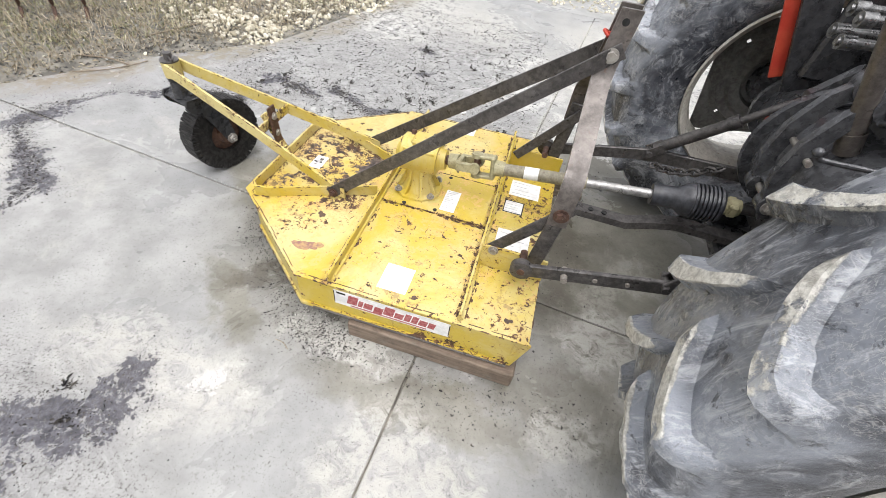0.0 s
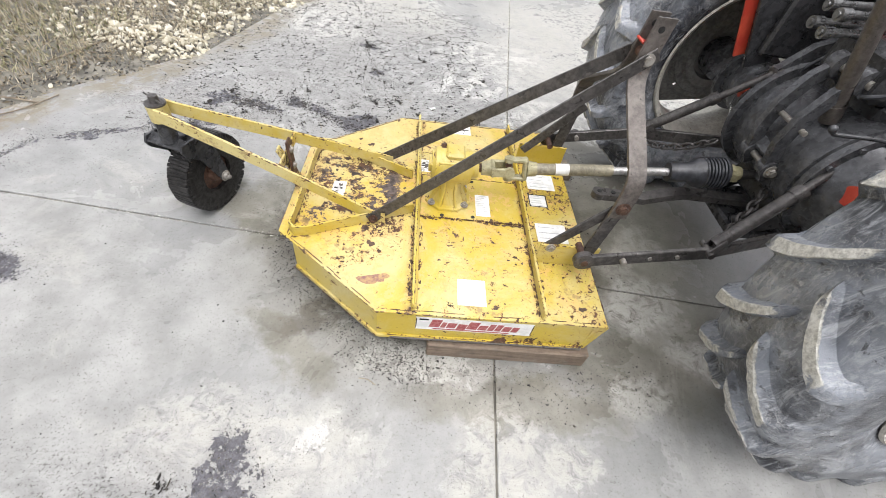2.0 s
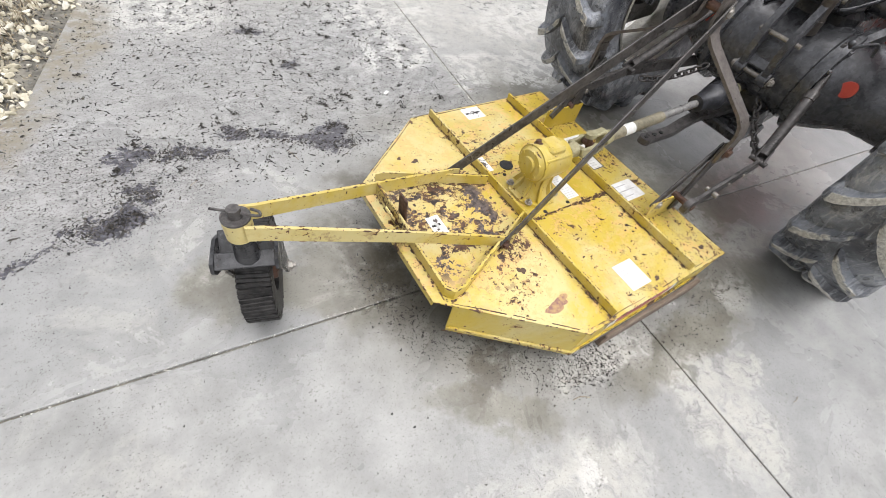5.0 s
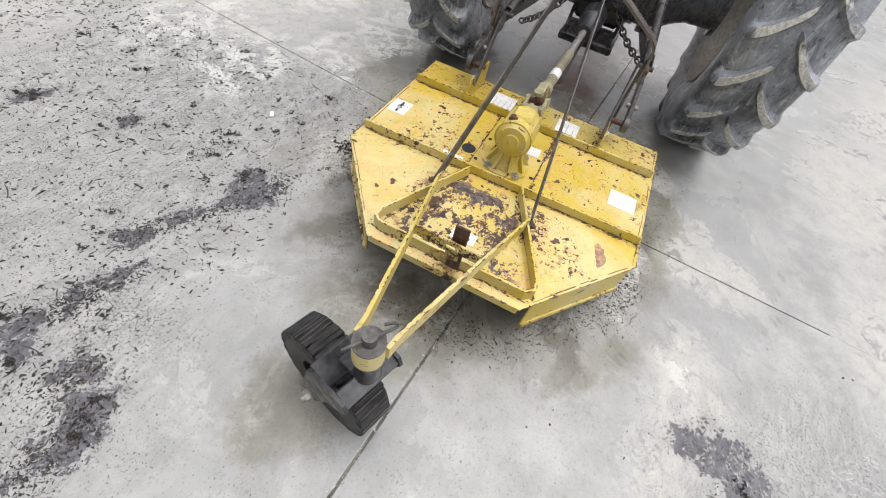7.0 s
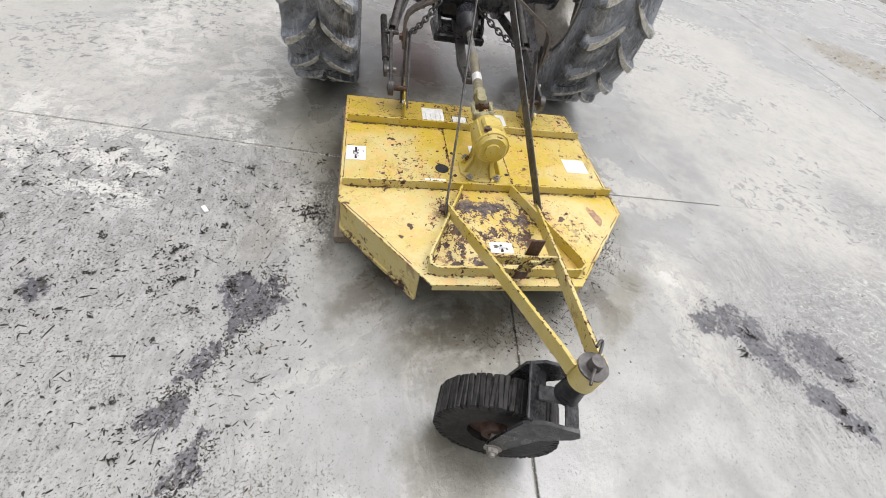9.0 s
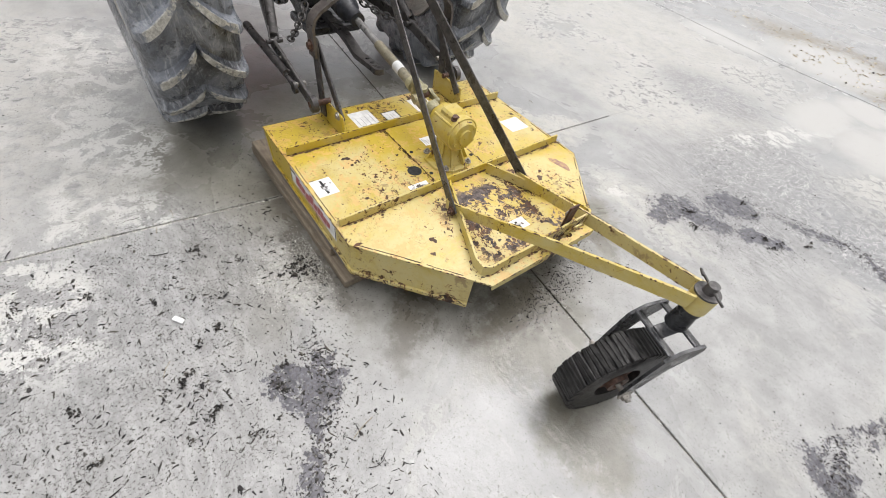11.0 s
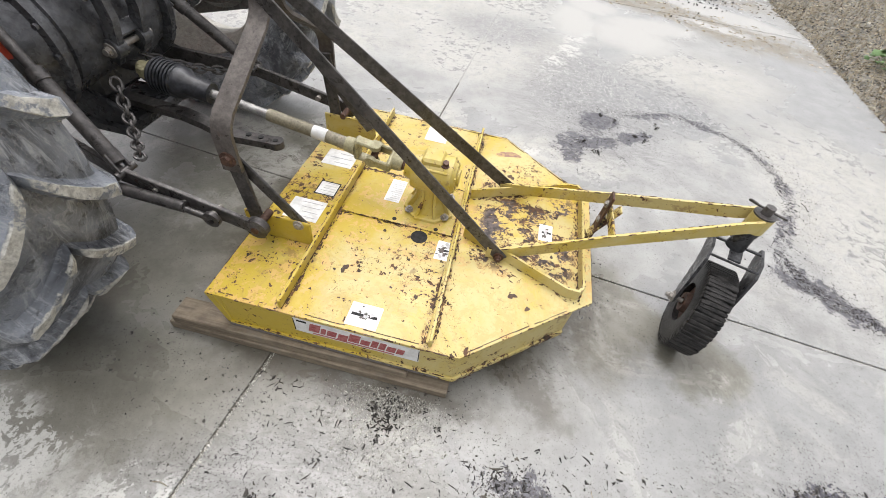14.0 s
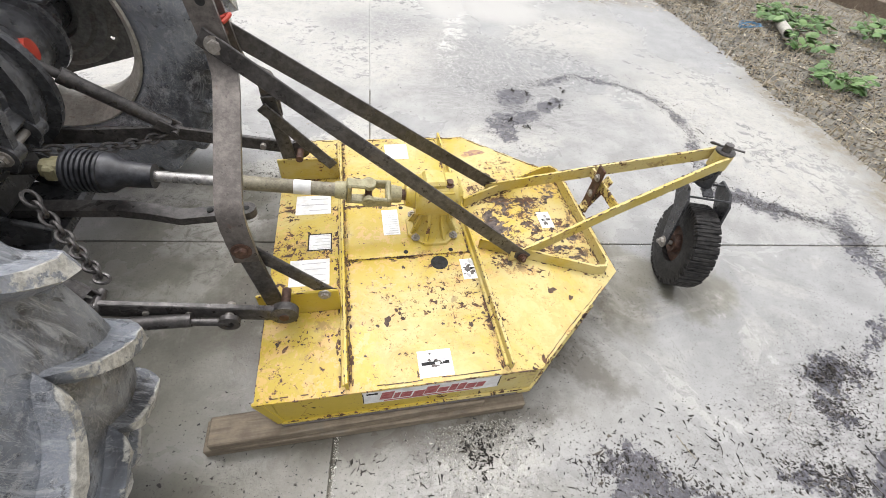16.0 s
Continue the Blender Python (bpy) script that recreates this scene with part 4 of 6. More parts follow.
for x, y in ((-0.040, -0.066), (-0.040, 0.066), (0.110, -0.066), (0.110, 0.066)):
    bm = B()
    hexbolt(bm, (x, y, DZ + 0.021), (0, 0, 1), 0.012, 0.012, stud=0.006)
    part("gearbox_bolt", bm, BOLT, cutter)
for k in range(6):
    a = 6.283185 * (k + 0.5) / 6
    bm = B()
    hexbolt(bm, (-0.050, 0.056 * math.cos(a), 0.455 + 0.056 * math.sin(a)), (-1, 0, 0), 0.0085, 0.009, washer=False)
    part("cover_bolt", bm, YELLOW, gearbox)
bm = B()
hexbolt(bm, (-0.010, 0.030, 0.526), (-0.1, 0.3, 1), 0.013, 0.015)
part("filler_plug", bm, RUSTBOLT, cutter)
# round opening beside the gearbox foot, its dark inside painted as a black disc
bm = B()
tube(bm, (0.034, 0.186, DZ + 0.0005), (0.034, 0.186, DZ + 0.0022), 0.033, None, 28)
part("inspection_hole", bm, INK_AND_HOLE, cutter, "round dark hole in the deck")
# bolt holes: flat black discs in place of their shaded depth
for x, y in ((0.15, -0.125), (0.01, -0.13), (-0.02, 0.13), (0.155, 0.125)):
    bm = B()
    tube(bm, (x, y, DZ + 0.006), (x, y, DZ + 0.0075), 0.009, None, 14)
    part("bolt_hole", bm, INK_AND_HOLE, cutter)

# hitch brackets and A-frame
for s in (-1, 1):
    bm = B()
    yb = s * 0.352
    bar(bm, (0.398, yb, DZ + 0.055), (0.648, yb, DZ + 0.055), 0.110, 0.010)
    part("hitch_bracket", bm, YELLOW, cutter, "yellow hitch lug plate with chipped edges")
    bm = B()
    bar(bm, (0.590, s * 0.362, 0.315), (0.622, s * 0.362, 0.640), 0.055, 0.011, (1, 0, 0), over=0.02)
    part("upright_lower_bar", bm, STEEL, cutter)
    bm = B()
    bar(bm, (0.432, s * 0.342, 0.362), (0.640, s * 0.342, 0.612), 0.045, 0.010, (-1, 0, 1), over=0.02)
    part("brace_bar", bm, STEEL, cutter)
    bm = B()
    strip(bm, [(0.618, s * 0.374, 0.575), (0.618, s * 0.374, 0.700), (0.619, s * 0.362, 0.735), (0.620, s * 0.335, 0.760), (0.622, s * 0.085, 0.905), (0.622, s * 0.052, 0.935), (0.625, s * 0.034, 0.975), (0.640, s * 0.030, 1.135)], 0.064, 0.012, (1, 0, 0))
    part("upright_bar", bm, BROWN, cutter, "bent brown steel upright bar")
    bm = B()
    hexbolt(bm, (0.620, s * 0.382, 0.622), (0, s, 0), 0.018, 0.014)
    part("upright_bolt", bm, RUSTBOLT, cutter)
    bm = B()
    hexbolt(bm, (0.442, s * 0.358, 0.367), (0, s, 0), 0.014, 0.010)
    part("bracket_bolt", bm, BOLT, cutter)
    bm = B()
    # diagonal back brace: angle section
    a, b = Vector((0.655, s * 0.050, 1.030)), Vector((-0.300, s * 0.212, 0.290))
    bar(bm, a, b, 0.052, 0.007, (0, 0, 1))
    part("diagonal_brace", bm, STEEL, cutter, "dark steel diagonal brace bar")
    bm = B()
    hexbolt(bm, (0.625, s * 0.058, 1.010), (0, s, 0), 0.016, 0.012)
    part("apex_bolt", bm, BOLT, cutter)
    bm = B()
    hexbolt(bm, (-0.284, s * 0.216, 0.300), (0, s, 0), 0.014, 0.012, stud=0.008)
    part("brace_foot_bolt", bm, RUSTBOLT, cutter)
    bm = B()
    tube(bm, (0.555, s * 0.34, 0.385), (0.555, s * 0.445, 0.385), 0.014, None, 16)
    part("hitch_pin", bm, RUSTBOLT, cutter)
    # black plug painted as the dark of the pin hole
    bm = B()
    tube(bm, (0.632, s * 0.022, 1.100), (0.632, s * 0.0375, 1.100), 0.011, None, 16)
    part("pin_hole", bm, INK_AND_HOLE, cutter)
bm = B()
tube(bm, (0.622, -0.03, 1.01), (0.622, 0.03, 1.01), 0.016, None, 16)
part("apex_spacer", bm, RUSTBOLT, cutter)
bm = B()
pipe(bm, [(0.60, -0.022, 1.05), (0.585, 0.0, 1.06), (0.60, 0.022, 1.05), (0.62, 0.0, 1.045), (0.60, -0.022, 1.05)], 0.005)
part("orange_band", bm, RED, cutter, "faded orange plastic band")

# stickers
STICKY = [
    # x0, x1, y0, y1, rows, ink, border
    (0.074, 0.184, -0.600, -0.478, 6, GREYINK, False),
    (0.060, 0.168, 0.545, 0.635, 1, INK_AND_HOLE, False),
    (0.432, 0.522, -0.006, 0.082, 5, GREYINK, True),
    (0.438, 0.578, -0.235, -0.120, 3, GREYINK, False),
    (0.440, 0.580, 0.125, 0.245, 4, GREYINK, False),
    (0.166, 0.232, -0.115, 0.030, 11, GREYINK, False),
    (-0.100, -0.045, 0.178, 0.275, 1, INK_AND_HOLE, False),
    (-0.492, -0.435, -0.055, 0.042, 1, INK_AND_HOLE, False),
]
rng = random.Random(8)
for x0, x1, y0, y1, rows, ink, border in STICKY:
    z = DZ + (0.0065 if (y0 > -0.15 and y1 < 0.15 and x0 > -0.08 and x1 < 0.37) else 0.0)
    bm = B()
    slab(bm, [(x0, y0), (x1, y0), (x1, y1), (x0, y1)], z, z + 0.0012)
    st = part("sticker", bm, PAPER, cutter, "worn white warning sticker")
    for k in range(rows):
        bm = B()
        y = y1 - (k + 0.7) * (y1 - y0) / (rows + 0.4)
        w = (x1 - x0) * rng.uniform(0.45, 0.82)
        h = 0.06 * (y1 - y0) / rows
        xa = x0 + 0.09 * (x1 - x0)
        slab(bm, [(xa, y - h), (xa + w, y - h), (xa + w, y + h), (xa, y + h)], z + 0.0012, z + 0.0018)
        part("print", bm, ink, st)
    if border:
        for a, b, c, d in ((x0, x1, y0, y0 + 0.005), (x0, x1, y1 - 0.005, y1), (x0, x0 + 0.005, y0 + 0.005, y1 - 0.005), (x1 - 0.005, x1, y0 + 0.005, y1 - 0.005)):
            bm = B()
            slab(bm, [(a, c), (b, c), (b, d), (a, d)], z + 0.0012, z + 0.0018)
            part("border", bm, INK_AND_HOLE, st)


def blot(name, x, y, r, mat, z, parent, seed, squeeze=1.0, label=""):
    """A flat ragged patch: torn sticker, bare metal or spilt stain."""
    rr = random.Random(seed)
    bm = B()
    k = 22
    poly = []
    ph = [rr.uniform(0, 6.28) for _ in range(4)]
    for i in range(k):
        a = 6.283185 * i / k
        q = r * (1 + 0.25 * math.sin(2 * a + ph[0]) + 0.18 * math.sin(3 * a + ph[1]) + 0.12 * math.sin(5 * a + ph[2]) + rr.uniform(-0.08, 0.08))
        poly.append((x + q * math.cos(a), y + q * squeeze * math.sin(a)))
    slab(bm, poly, z, z + 0.0008)
    part(name, bm, mat, parent, label)


FLAKE = steel_material("flaked_rust", (0.03, 0.02, 0.016), (0.12, 0.075, 0.05), 0.5, 0.7, 0.0)
blot("stain", -0.262, -0.512, 0.036, PLUM, DZ, cutter, 1, 0.75, "plum-coloured spill stain")
blot("stain", -0.218, -0.500, 0.024, PLUM, DZ + 0.0004, cutter, 2, 0.8)
rr = random.Random(31)
for cx, cy, w, h, count in ((0.105, 0.585, 0.030, 0.022, 9), (-0.075, 0.222, 0.020, 0.034, 12), (-0.465, 0.0, 0.012, 0.025, 5)):
    for k in range(count):
        blot("torn_patch", cx + rr.gauss(0, 0.5) * w, cy + rr.gauss(0, 0.5) * h, rr.uniform(0.003, 0.010), BROWN if k % 3 else GREYINK, DZ + 0.0012 + 0.0001 * (k % 4), cutter, k + int(cx * 900), rr.uniform(0.5, 1.6))
rr = random.Random(63)
PATCHES = [(-0.36, 0.36, 0.015, 0.8), (-0.42, 0.40, 0.010, 0.8), (0.25, 0.42, 0.012, 1.4), (0.56, -0.58, 0.014, 0.8), (0.22, -0.60, 0.013, 0.6), (0.30, -0.152, 0.014, 0.3), (0.18, -0.150, 0.010, 0.3), (-0.28, -0.33, 0.015, 1.0)]
for _ in range(40):
    x = rr.uniform(-0.59, -0.16)
    y = rr.uniform(-0.55, 0.5) * (0.62 * (-x) + 0.06)
    PATCHES.append((x, y, rr.uniform(0.002, 0.008), rr.uniform(0.5, 1.8)))
for _ in range(30):
    PATCHES.append((rr.uniform(-0.15, 0.60), rr.choice((-1, 1)) * rr.uniform(0.18, 0.60), rr.uniform(0.002, 0.006), rr.uniform(0.5, 1.8)))
for x, y, r, q in PATCHES:
    if not (y > -0.15 and y < 0.15 and x > -0.09):
        blot("bare_patch", x, y, r, FLAKE, DZ + (x * 7 % 1) * 0.0006, cutter, int(r * 7000 + x * 1000), q)
# side name plates, the lettering as plain blocks
for s in (-1, 1):
    y = s * 0.6455
    x0, x1 = (-0.075, 0.372) if s < 0 else (-0.094, 0.345)
    bm = B()
    box(bm, ((x0 + x1) / 2, y, 0.204), (x1 - x0, 0.002, 0.080), bevel=0)
    st = part("name_plate", bm, PAPER, cutter, "white name sticker with red block print")
    w = (x1 - x0) * 0.094
    u0 = 0.05
    lean = Matrix.Translation((0, y + s * 0.0014, 0)) @ Matrix.Rotation(radians(90), 4, "X")
    for k, (wide, tall, low) in enumerate(((0.92, 0.050, 0), (0.42, 0.036, 0), (0.80, 0.034, 0), (0.82, 0.040, -0.009), (0.92, 0.050, 0), (0.78, 0.032, 0), (0.55, 0.044, 0), (0.55, 0.044, 0), (0.74, 0.034, 0), (0.60, 0.034, 0))):
        bm = B()
        us = [u0, u0 + wide * w, u0 + wide * w + tall * 0.22, u0 + tall * 0.22]
        zs = [0.184 + low, 0.184 + low, 0.184 + low + tall, 0.184 + low + tall]
        plate(bm, [((x0 + u if s < 0 else x1 - u), z) for u, z in zip(us, zs)], 0.001, lean)
        part("print", bm, REDINK, st)
        u0 += wide * w + 0.0045
    bm = B()
    box(bm, ((x0 + x1) / 2 + s * 0.01, y + s * 0.0014, 0.173), ((x1 - x0) * 0.66, 0.001, 0.006), bevel=0)
    part("print", bm, REDINK, st)
    bm = B()
    xx = x0 + 0.03 if s < 0 else x1 - 0.03
    box(bm, (xx, y + s * 0.0014, 0.232), (0.035, 0.001, 0.009), bevel=0)
    part("print", bm, INK_AND_HOLE, st)
    for a, b in ((x0 + 0.002, 0.205), (x1 - 0.002, 0.205)):
        bm = B()
        box(bm, (a, y + s * 0.0014, b), (0.003, 0.001, 0.068), bevel=0)
        part("border", bm, INK_AND_HOLE, st)

# ---- timbers under the deck ----
bm = B()
box(bm, (0.310, -0.632, 0.045), (0.66, 0.085, 0.088), Matrix.Rotation(radians(-0.5), 4, "Z"), 0.006)
single("timber_block", bm, WOOD, "brown weathered timber beam lying under the mower skirt", "timber", at=(0.32, -0.655, 0))
bm = B()
box(bm, (0.315, 0.630, 0.0215), (1.06, 0.10, 0.042), Matrix.Rotation(radians(0.3), 4, "Z"), 0.004)
single("timber_plank", bm, GREYWOOD, "long weathered plank lying flat on the concrete", "timber", at=(0.3, 0.655, 0))
bm = B()
box(bm, (0.38, 0.628, 0.067), (0.88, 0.09, 0.046), Matrix.Rotation(radians(1.2), 4, "Z"), 0.004)
single("timber_plank", bm, GREYWOOD, "weathered plank stacked on another under the mower skirt", "timber", at=(0.36, 0.65, 0.043))
# ---- tractor ----
TY = -0.043
AXLE = Vector((1.50, TY, 0.742))
tractor = thing("tractor", "red tractor rear end with muddy ribbed tyres and dark linkage", "tractor", (1.50, TY, 0.0))


def wheel_mesh_tyre():
    """A rear tyre round the y axis, with curved chevron lugs."""
    bm = B()
    turn = Matrix.Rotation(radians(-90), 4, "X")
    prof = [(0.385, -0.140), (0.405, -0.160), (0.46, -0.186), (0.53, -0.203), (0.62, -0.204), (0.668, -0.192), (0.700, -0.165), (0.712, -0.10), (0.717, 0.0), (0.712, 0.10), (0.700, 0.165), (0.668, 0.192), (0.62, 0.204), (0.53, 0.203), (0.46, 0.186), (0.405, 0.160), (0.385, 0.140)]
    lathe(bm, prof, turn, 96, True)
    return bm


def lug_mesh(phi0, s, seed):
    """One curved tread bar, from the middle of the tread to its shoulder."""
    bm = B()
    R = 0.755
    rr = random.Random(seed)
    rows = []
    steps = 14
    for i in range(steps + 1):
        u = i / steps
        a = -0.004 + 0.206 * u
        sag = 0.27 * math.sin((a + 0.02) / 0.232 * 1.5708) ** 0.9
        half = 0.0165 + 0.005 * u + rr.uniform(-0.0018, 0.0018)
        drop = (0.030, 0.008, 0.0)[min(i, 2)] + (0.034, 0.012, 0.002)[min(steps - i, 2)]
        half *= (0.70, 0.9, 1.0)[min(i, 2)] * (0.75, 0.92, 1.0)[min(steps - i, 2)]
        top = R - 0.008 * u * u - drop + rr.uniform(-0.002, 0.002)
        base = 0.704 - 0.034 * u ** 3 - (0.035 if i == steps else 0.0)
        arc = []
        for off, rad in ((-half * 3.2, base - 0.006), (-half * 2.0, base + 0.008), (-half * 1.22, top - 0.014), (-half, top - 0.003), (half, top - 0.003), (half * 1.22, top - 0.014), (half * 2.0, base + 0.008), (half * 3.2, base - 0.006)):
            phi = phi0 + sag + off / R
            arc.append(bm.verts.new((-rad * math.cos(phi), s * a, -rad * math.sin(phi))))
        rows.append(arc)
    for a, b in zip(rows, rows[1:]):
        for j in range(7):
            bm.faces.new((a[j], a[j + 1], b[j + 1], b[j]))
    bm.faces.new(rows[0])
    bm.faces.new(rows[-1][::-1])
    return bm


def wheel_disc():
    bm = B()
    turn = Matrix.Rotation(radians(-90), 4, "X")
    seg = 96
    prof = [(0.05, 0.10), (0.12, 0.10), (0.13, 0.06), (0.175, 0.055), (0.19, 0.075), (0.225, 0.072), (0.232, 0.088), (0.248, 0.092), (0.256, 0.105), (0.272, 0.105)]
    sides = []
    for low in (0.0, -0.009):
        rings = []
        for r, h in prof:
            ring = []
            for k in range(seg):
                a = 6.283185 * k / seg
                rr = r
                if r > 0.27:
                    rr = min(0.362, 0.272 / max(0.6, math.cos(a % 1.570796 - 0.785398)))
                ring.append(bm.verts.new(turn @ Vector((rr * math.cos(a), rr * math.sin(a), h + low))))
            rings.append(ring)
        sides.append(rings)
    up, dn = sides
    for i in range(len(prof) - 1):
        for k in range(seg):
            if i == 6 and k % 24 == 0:
                continue
            q = (k + 1) % seg
            bm.faces.new((up[i][k], up[i][q], up[i + 1][q], up[i + 1][k]))
            bm.faces.new((dn[i][k], dn[i + 1][k], dn[i + 1][q], dn[i][q]))
    for k in range(seg):
        q = (k + 1) % seg
        bm.faces.new((up[-1][k], up[-1][q], dn[-1][q], dn[-1][k]))
    return bm


def rear_wheel(x, y, face, spin, stagger):
    w = new("rear_wheel")
    w.parent = tractor
    w.location = (x - 1.50, y - TY, AXLE.z)
    tagged(w, "large muddy tractor wheel with chevron lugs")
    spin_m = Matrix.Rotation(radians(spin), 4, "Y")
    flip = Matrix.Rotation(radians(180), 4, "Z") if face < 0 else Matrix()

    def sub(name, bm, mat, label=""):
        ob = new(name, mesh_of(name, bm, mat, 55))
        ob.parent = w
        return tagged(ob, label)

    bm = wheel_mesh_tyre()
    sub("tyre", bm, RUBBER, "grey-black tyre carcass with dusty scuffs")
    for side in (-1, 1):
        for k in range(20):
            phi0 = radians(spin) + 6.283185 * (k + (stagger if side > 0 else 0.0)) / 20
            sub("lug", lug_mesh(phi0, side, 100 * k + side), RUBBER, "curved tread lug capped with dried pale mud" if k == 0 else "")
    bm = B()
    lathe(bm, [(r - 0.062, h) for r, h in ((0.468, -0.178), (0.476, -0.170), (0.458, -0.150), (0.446, -0.09), (0.430, -0.06), (0.430, 0.06), (0.446, 0.09), (0.458, 0.150), (0.476, 0.170), (0.468, 0.178), (0.442, 0.150), (0.434, 0.09), (0.418, 0.06), (0.418, -0.06), (0.434, -0.09), (0.442, -0.150))], Matrix.Rotation(radians(-90), 4, "X"), 72, True)
    sub("rim", bm, RIM, "dusty grey steel rim")
    bm = wheel_disc()
    bmesh.ops.transform(bm, matrix=flip @ Matrix.Rotation(radians(spin + 27), 4, "Y"), verts=bm.verts)
    sub("wheel_disc", bm, DISC, "dark dished wheel disc")
    bm = B()
    lathe(bm, [(0.02, -0.02), (0.10, -0.02), (0.10, 0.075), (0.075, 0.12), (0.03, 0.13)], flip @ Matrix.Rotation(radians(-90), 4, "X"), 32)
    for k in range(8):
        a = 6.283185 * k / 8
        c = flip @ Vector((0.088 * math.cos(a), -0.02, 0.088 * math.sin(a)))
        tube(bm, c, c + flip.to_3x3() @ Vector((0, -0.016, 0)), 0.012, None, 6)
    sub("wheel_hub", bm, CAST)


rear_wheel(1.556, -0.895, -1, 3.7, 0.5)
rear_wheel(1.50, 0.805, 1, 9.1, 0.97)


def tpart(name, bm, mat, label="", smooth=35):
    return part(name, bm, mat, tractor, label, smooth)


# axle trumpets and bells
for s in (-1, 1):
    bm = B()
    m = Matrix.Translation((1.50, TY, 0.742)) @ Matrix.Rotation(radians(-90 * s), 4, "X")
    lathe(bm, [(0.10, 0.0), (0.222, 0.0), (0.225, 0.20), (0.215, 0.205), (0.215, 0.235), (0.250, 0.237), (0.250, 0.265), (0.225, 0.27), (0.212, 0.30), (0.185, 0.36), (0.150, 0.42), (0.128, 0.47), (0.120, 0.60), (0.15, 0.605), (0.15, 0.63), (0.09, 0.63)], m, 56)
    for k in range(16):
        a = 6.283185 * k / 16
        c = m @ Vector((0.236 * math.cos(a), 0.236 * math.sin(a), 0.263))
        tube(bm, c, c + (m.to_3x3() @ Vector((0, 0, 0.014))), 0.010, None, 6)
    tpart("axle_housing", bm, CAST, "dusty dark cast axle housing with a bolted flange")
    bm = B()
    tube(bm, (1.40, s * 0.355 - 0.045, 0.790), (1.320, s * 0.365 - 0.045, 0.798), 0.040, 0.034, 20)
    tpart("red_cap", bm, RED, "red painted round cap")
# main casing
bm = B()
box(bm, (1.78, TY, 0.78), (0.72, 0.36, 0.52), None, 0.05)
box(bm, (1.62, TY, 1.08), (0.56, 0.32, 0.16), None, 0.03)
box(bm, (1.40, TY, 0.66), (0.12, 0.30, 0.34), None, 0.03)
tpart("rear_casing", bm, BLACK, "oily black transmission casing")
bm = B()
tube(bm, (1.335, TY, 0.60), (1.22, TY, 0.60), 0.020, None, 12)
tpart("pto_stub", bm, STEEL)
# top link rocker: two cheeks joined by pins
for yy in (-0.120, 0.010):
    bm = B()
    strip(bm, [(1.290, yy, 0.640), (1.262, yy, 0.700), (1.236, yy, 0.800), (1.244, yy, 0.900), (1.285, yy, 1.000), (1.36, yy, 1.075), (1.50, yy, 1.11)], 0.030, 0.046, (0, 1, 0))
    tube(bm, (1.268, yy - 0.024, 0.690), (1.268, yy + 0.024, 0.690), 0.036, None, 20)
    tube(bm, (1.345, yy - 0.024, 1.055), (1.345, yy + 0.024, 1.055), 0.044, None, 20)
    tube(bm, (1.50, yy - 0.024, 1.085), (1.50, yy + 0.024, 1.085), 0.050, None, 20)
    tpart("rocker_cheek", bm, CAST, "heavy cast rocker arm for the top link")
bm = B()
tube(bm, (1.268, -0.170, 0.690), (1.268, 0.06, 0.690), 0.012, None, 14)
hexbolt(bm, (1.268, -0.150, 0.690), (0, -1, 0), 0.018, 0.014)
hexbolt(bm, (1.268, 0.040, 0.690), (0, 1, 0), 0.018, 0.014)
tpart("rocker_bolt", bm, BOLT)
for x, z, r in ((1.262, 0.865, 0.010), (1.345, 1.055, 0.016)):
    bm = B()
    tube(bm, (x, -0.158, z), (x, 0.048, z), r, None, 12)
    tpart("rocker_pin", bm, BOLT)
bm = B()
box(bm, (1.275, -0.055, 0.735), (0.05, 0.13, 0.03), Matrix.Rotation(radians(-60), 4, "Y"), 0.006)
tpart("rocker_block", bm, CAST)
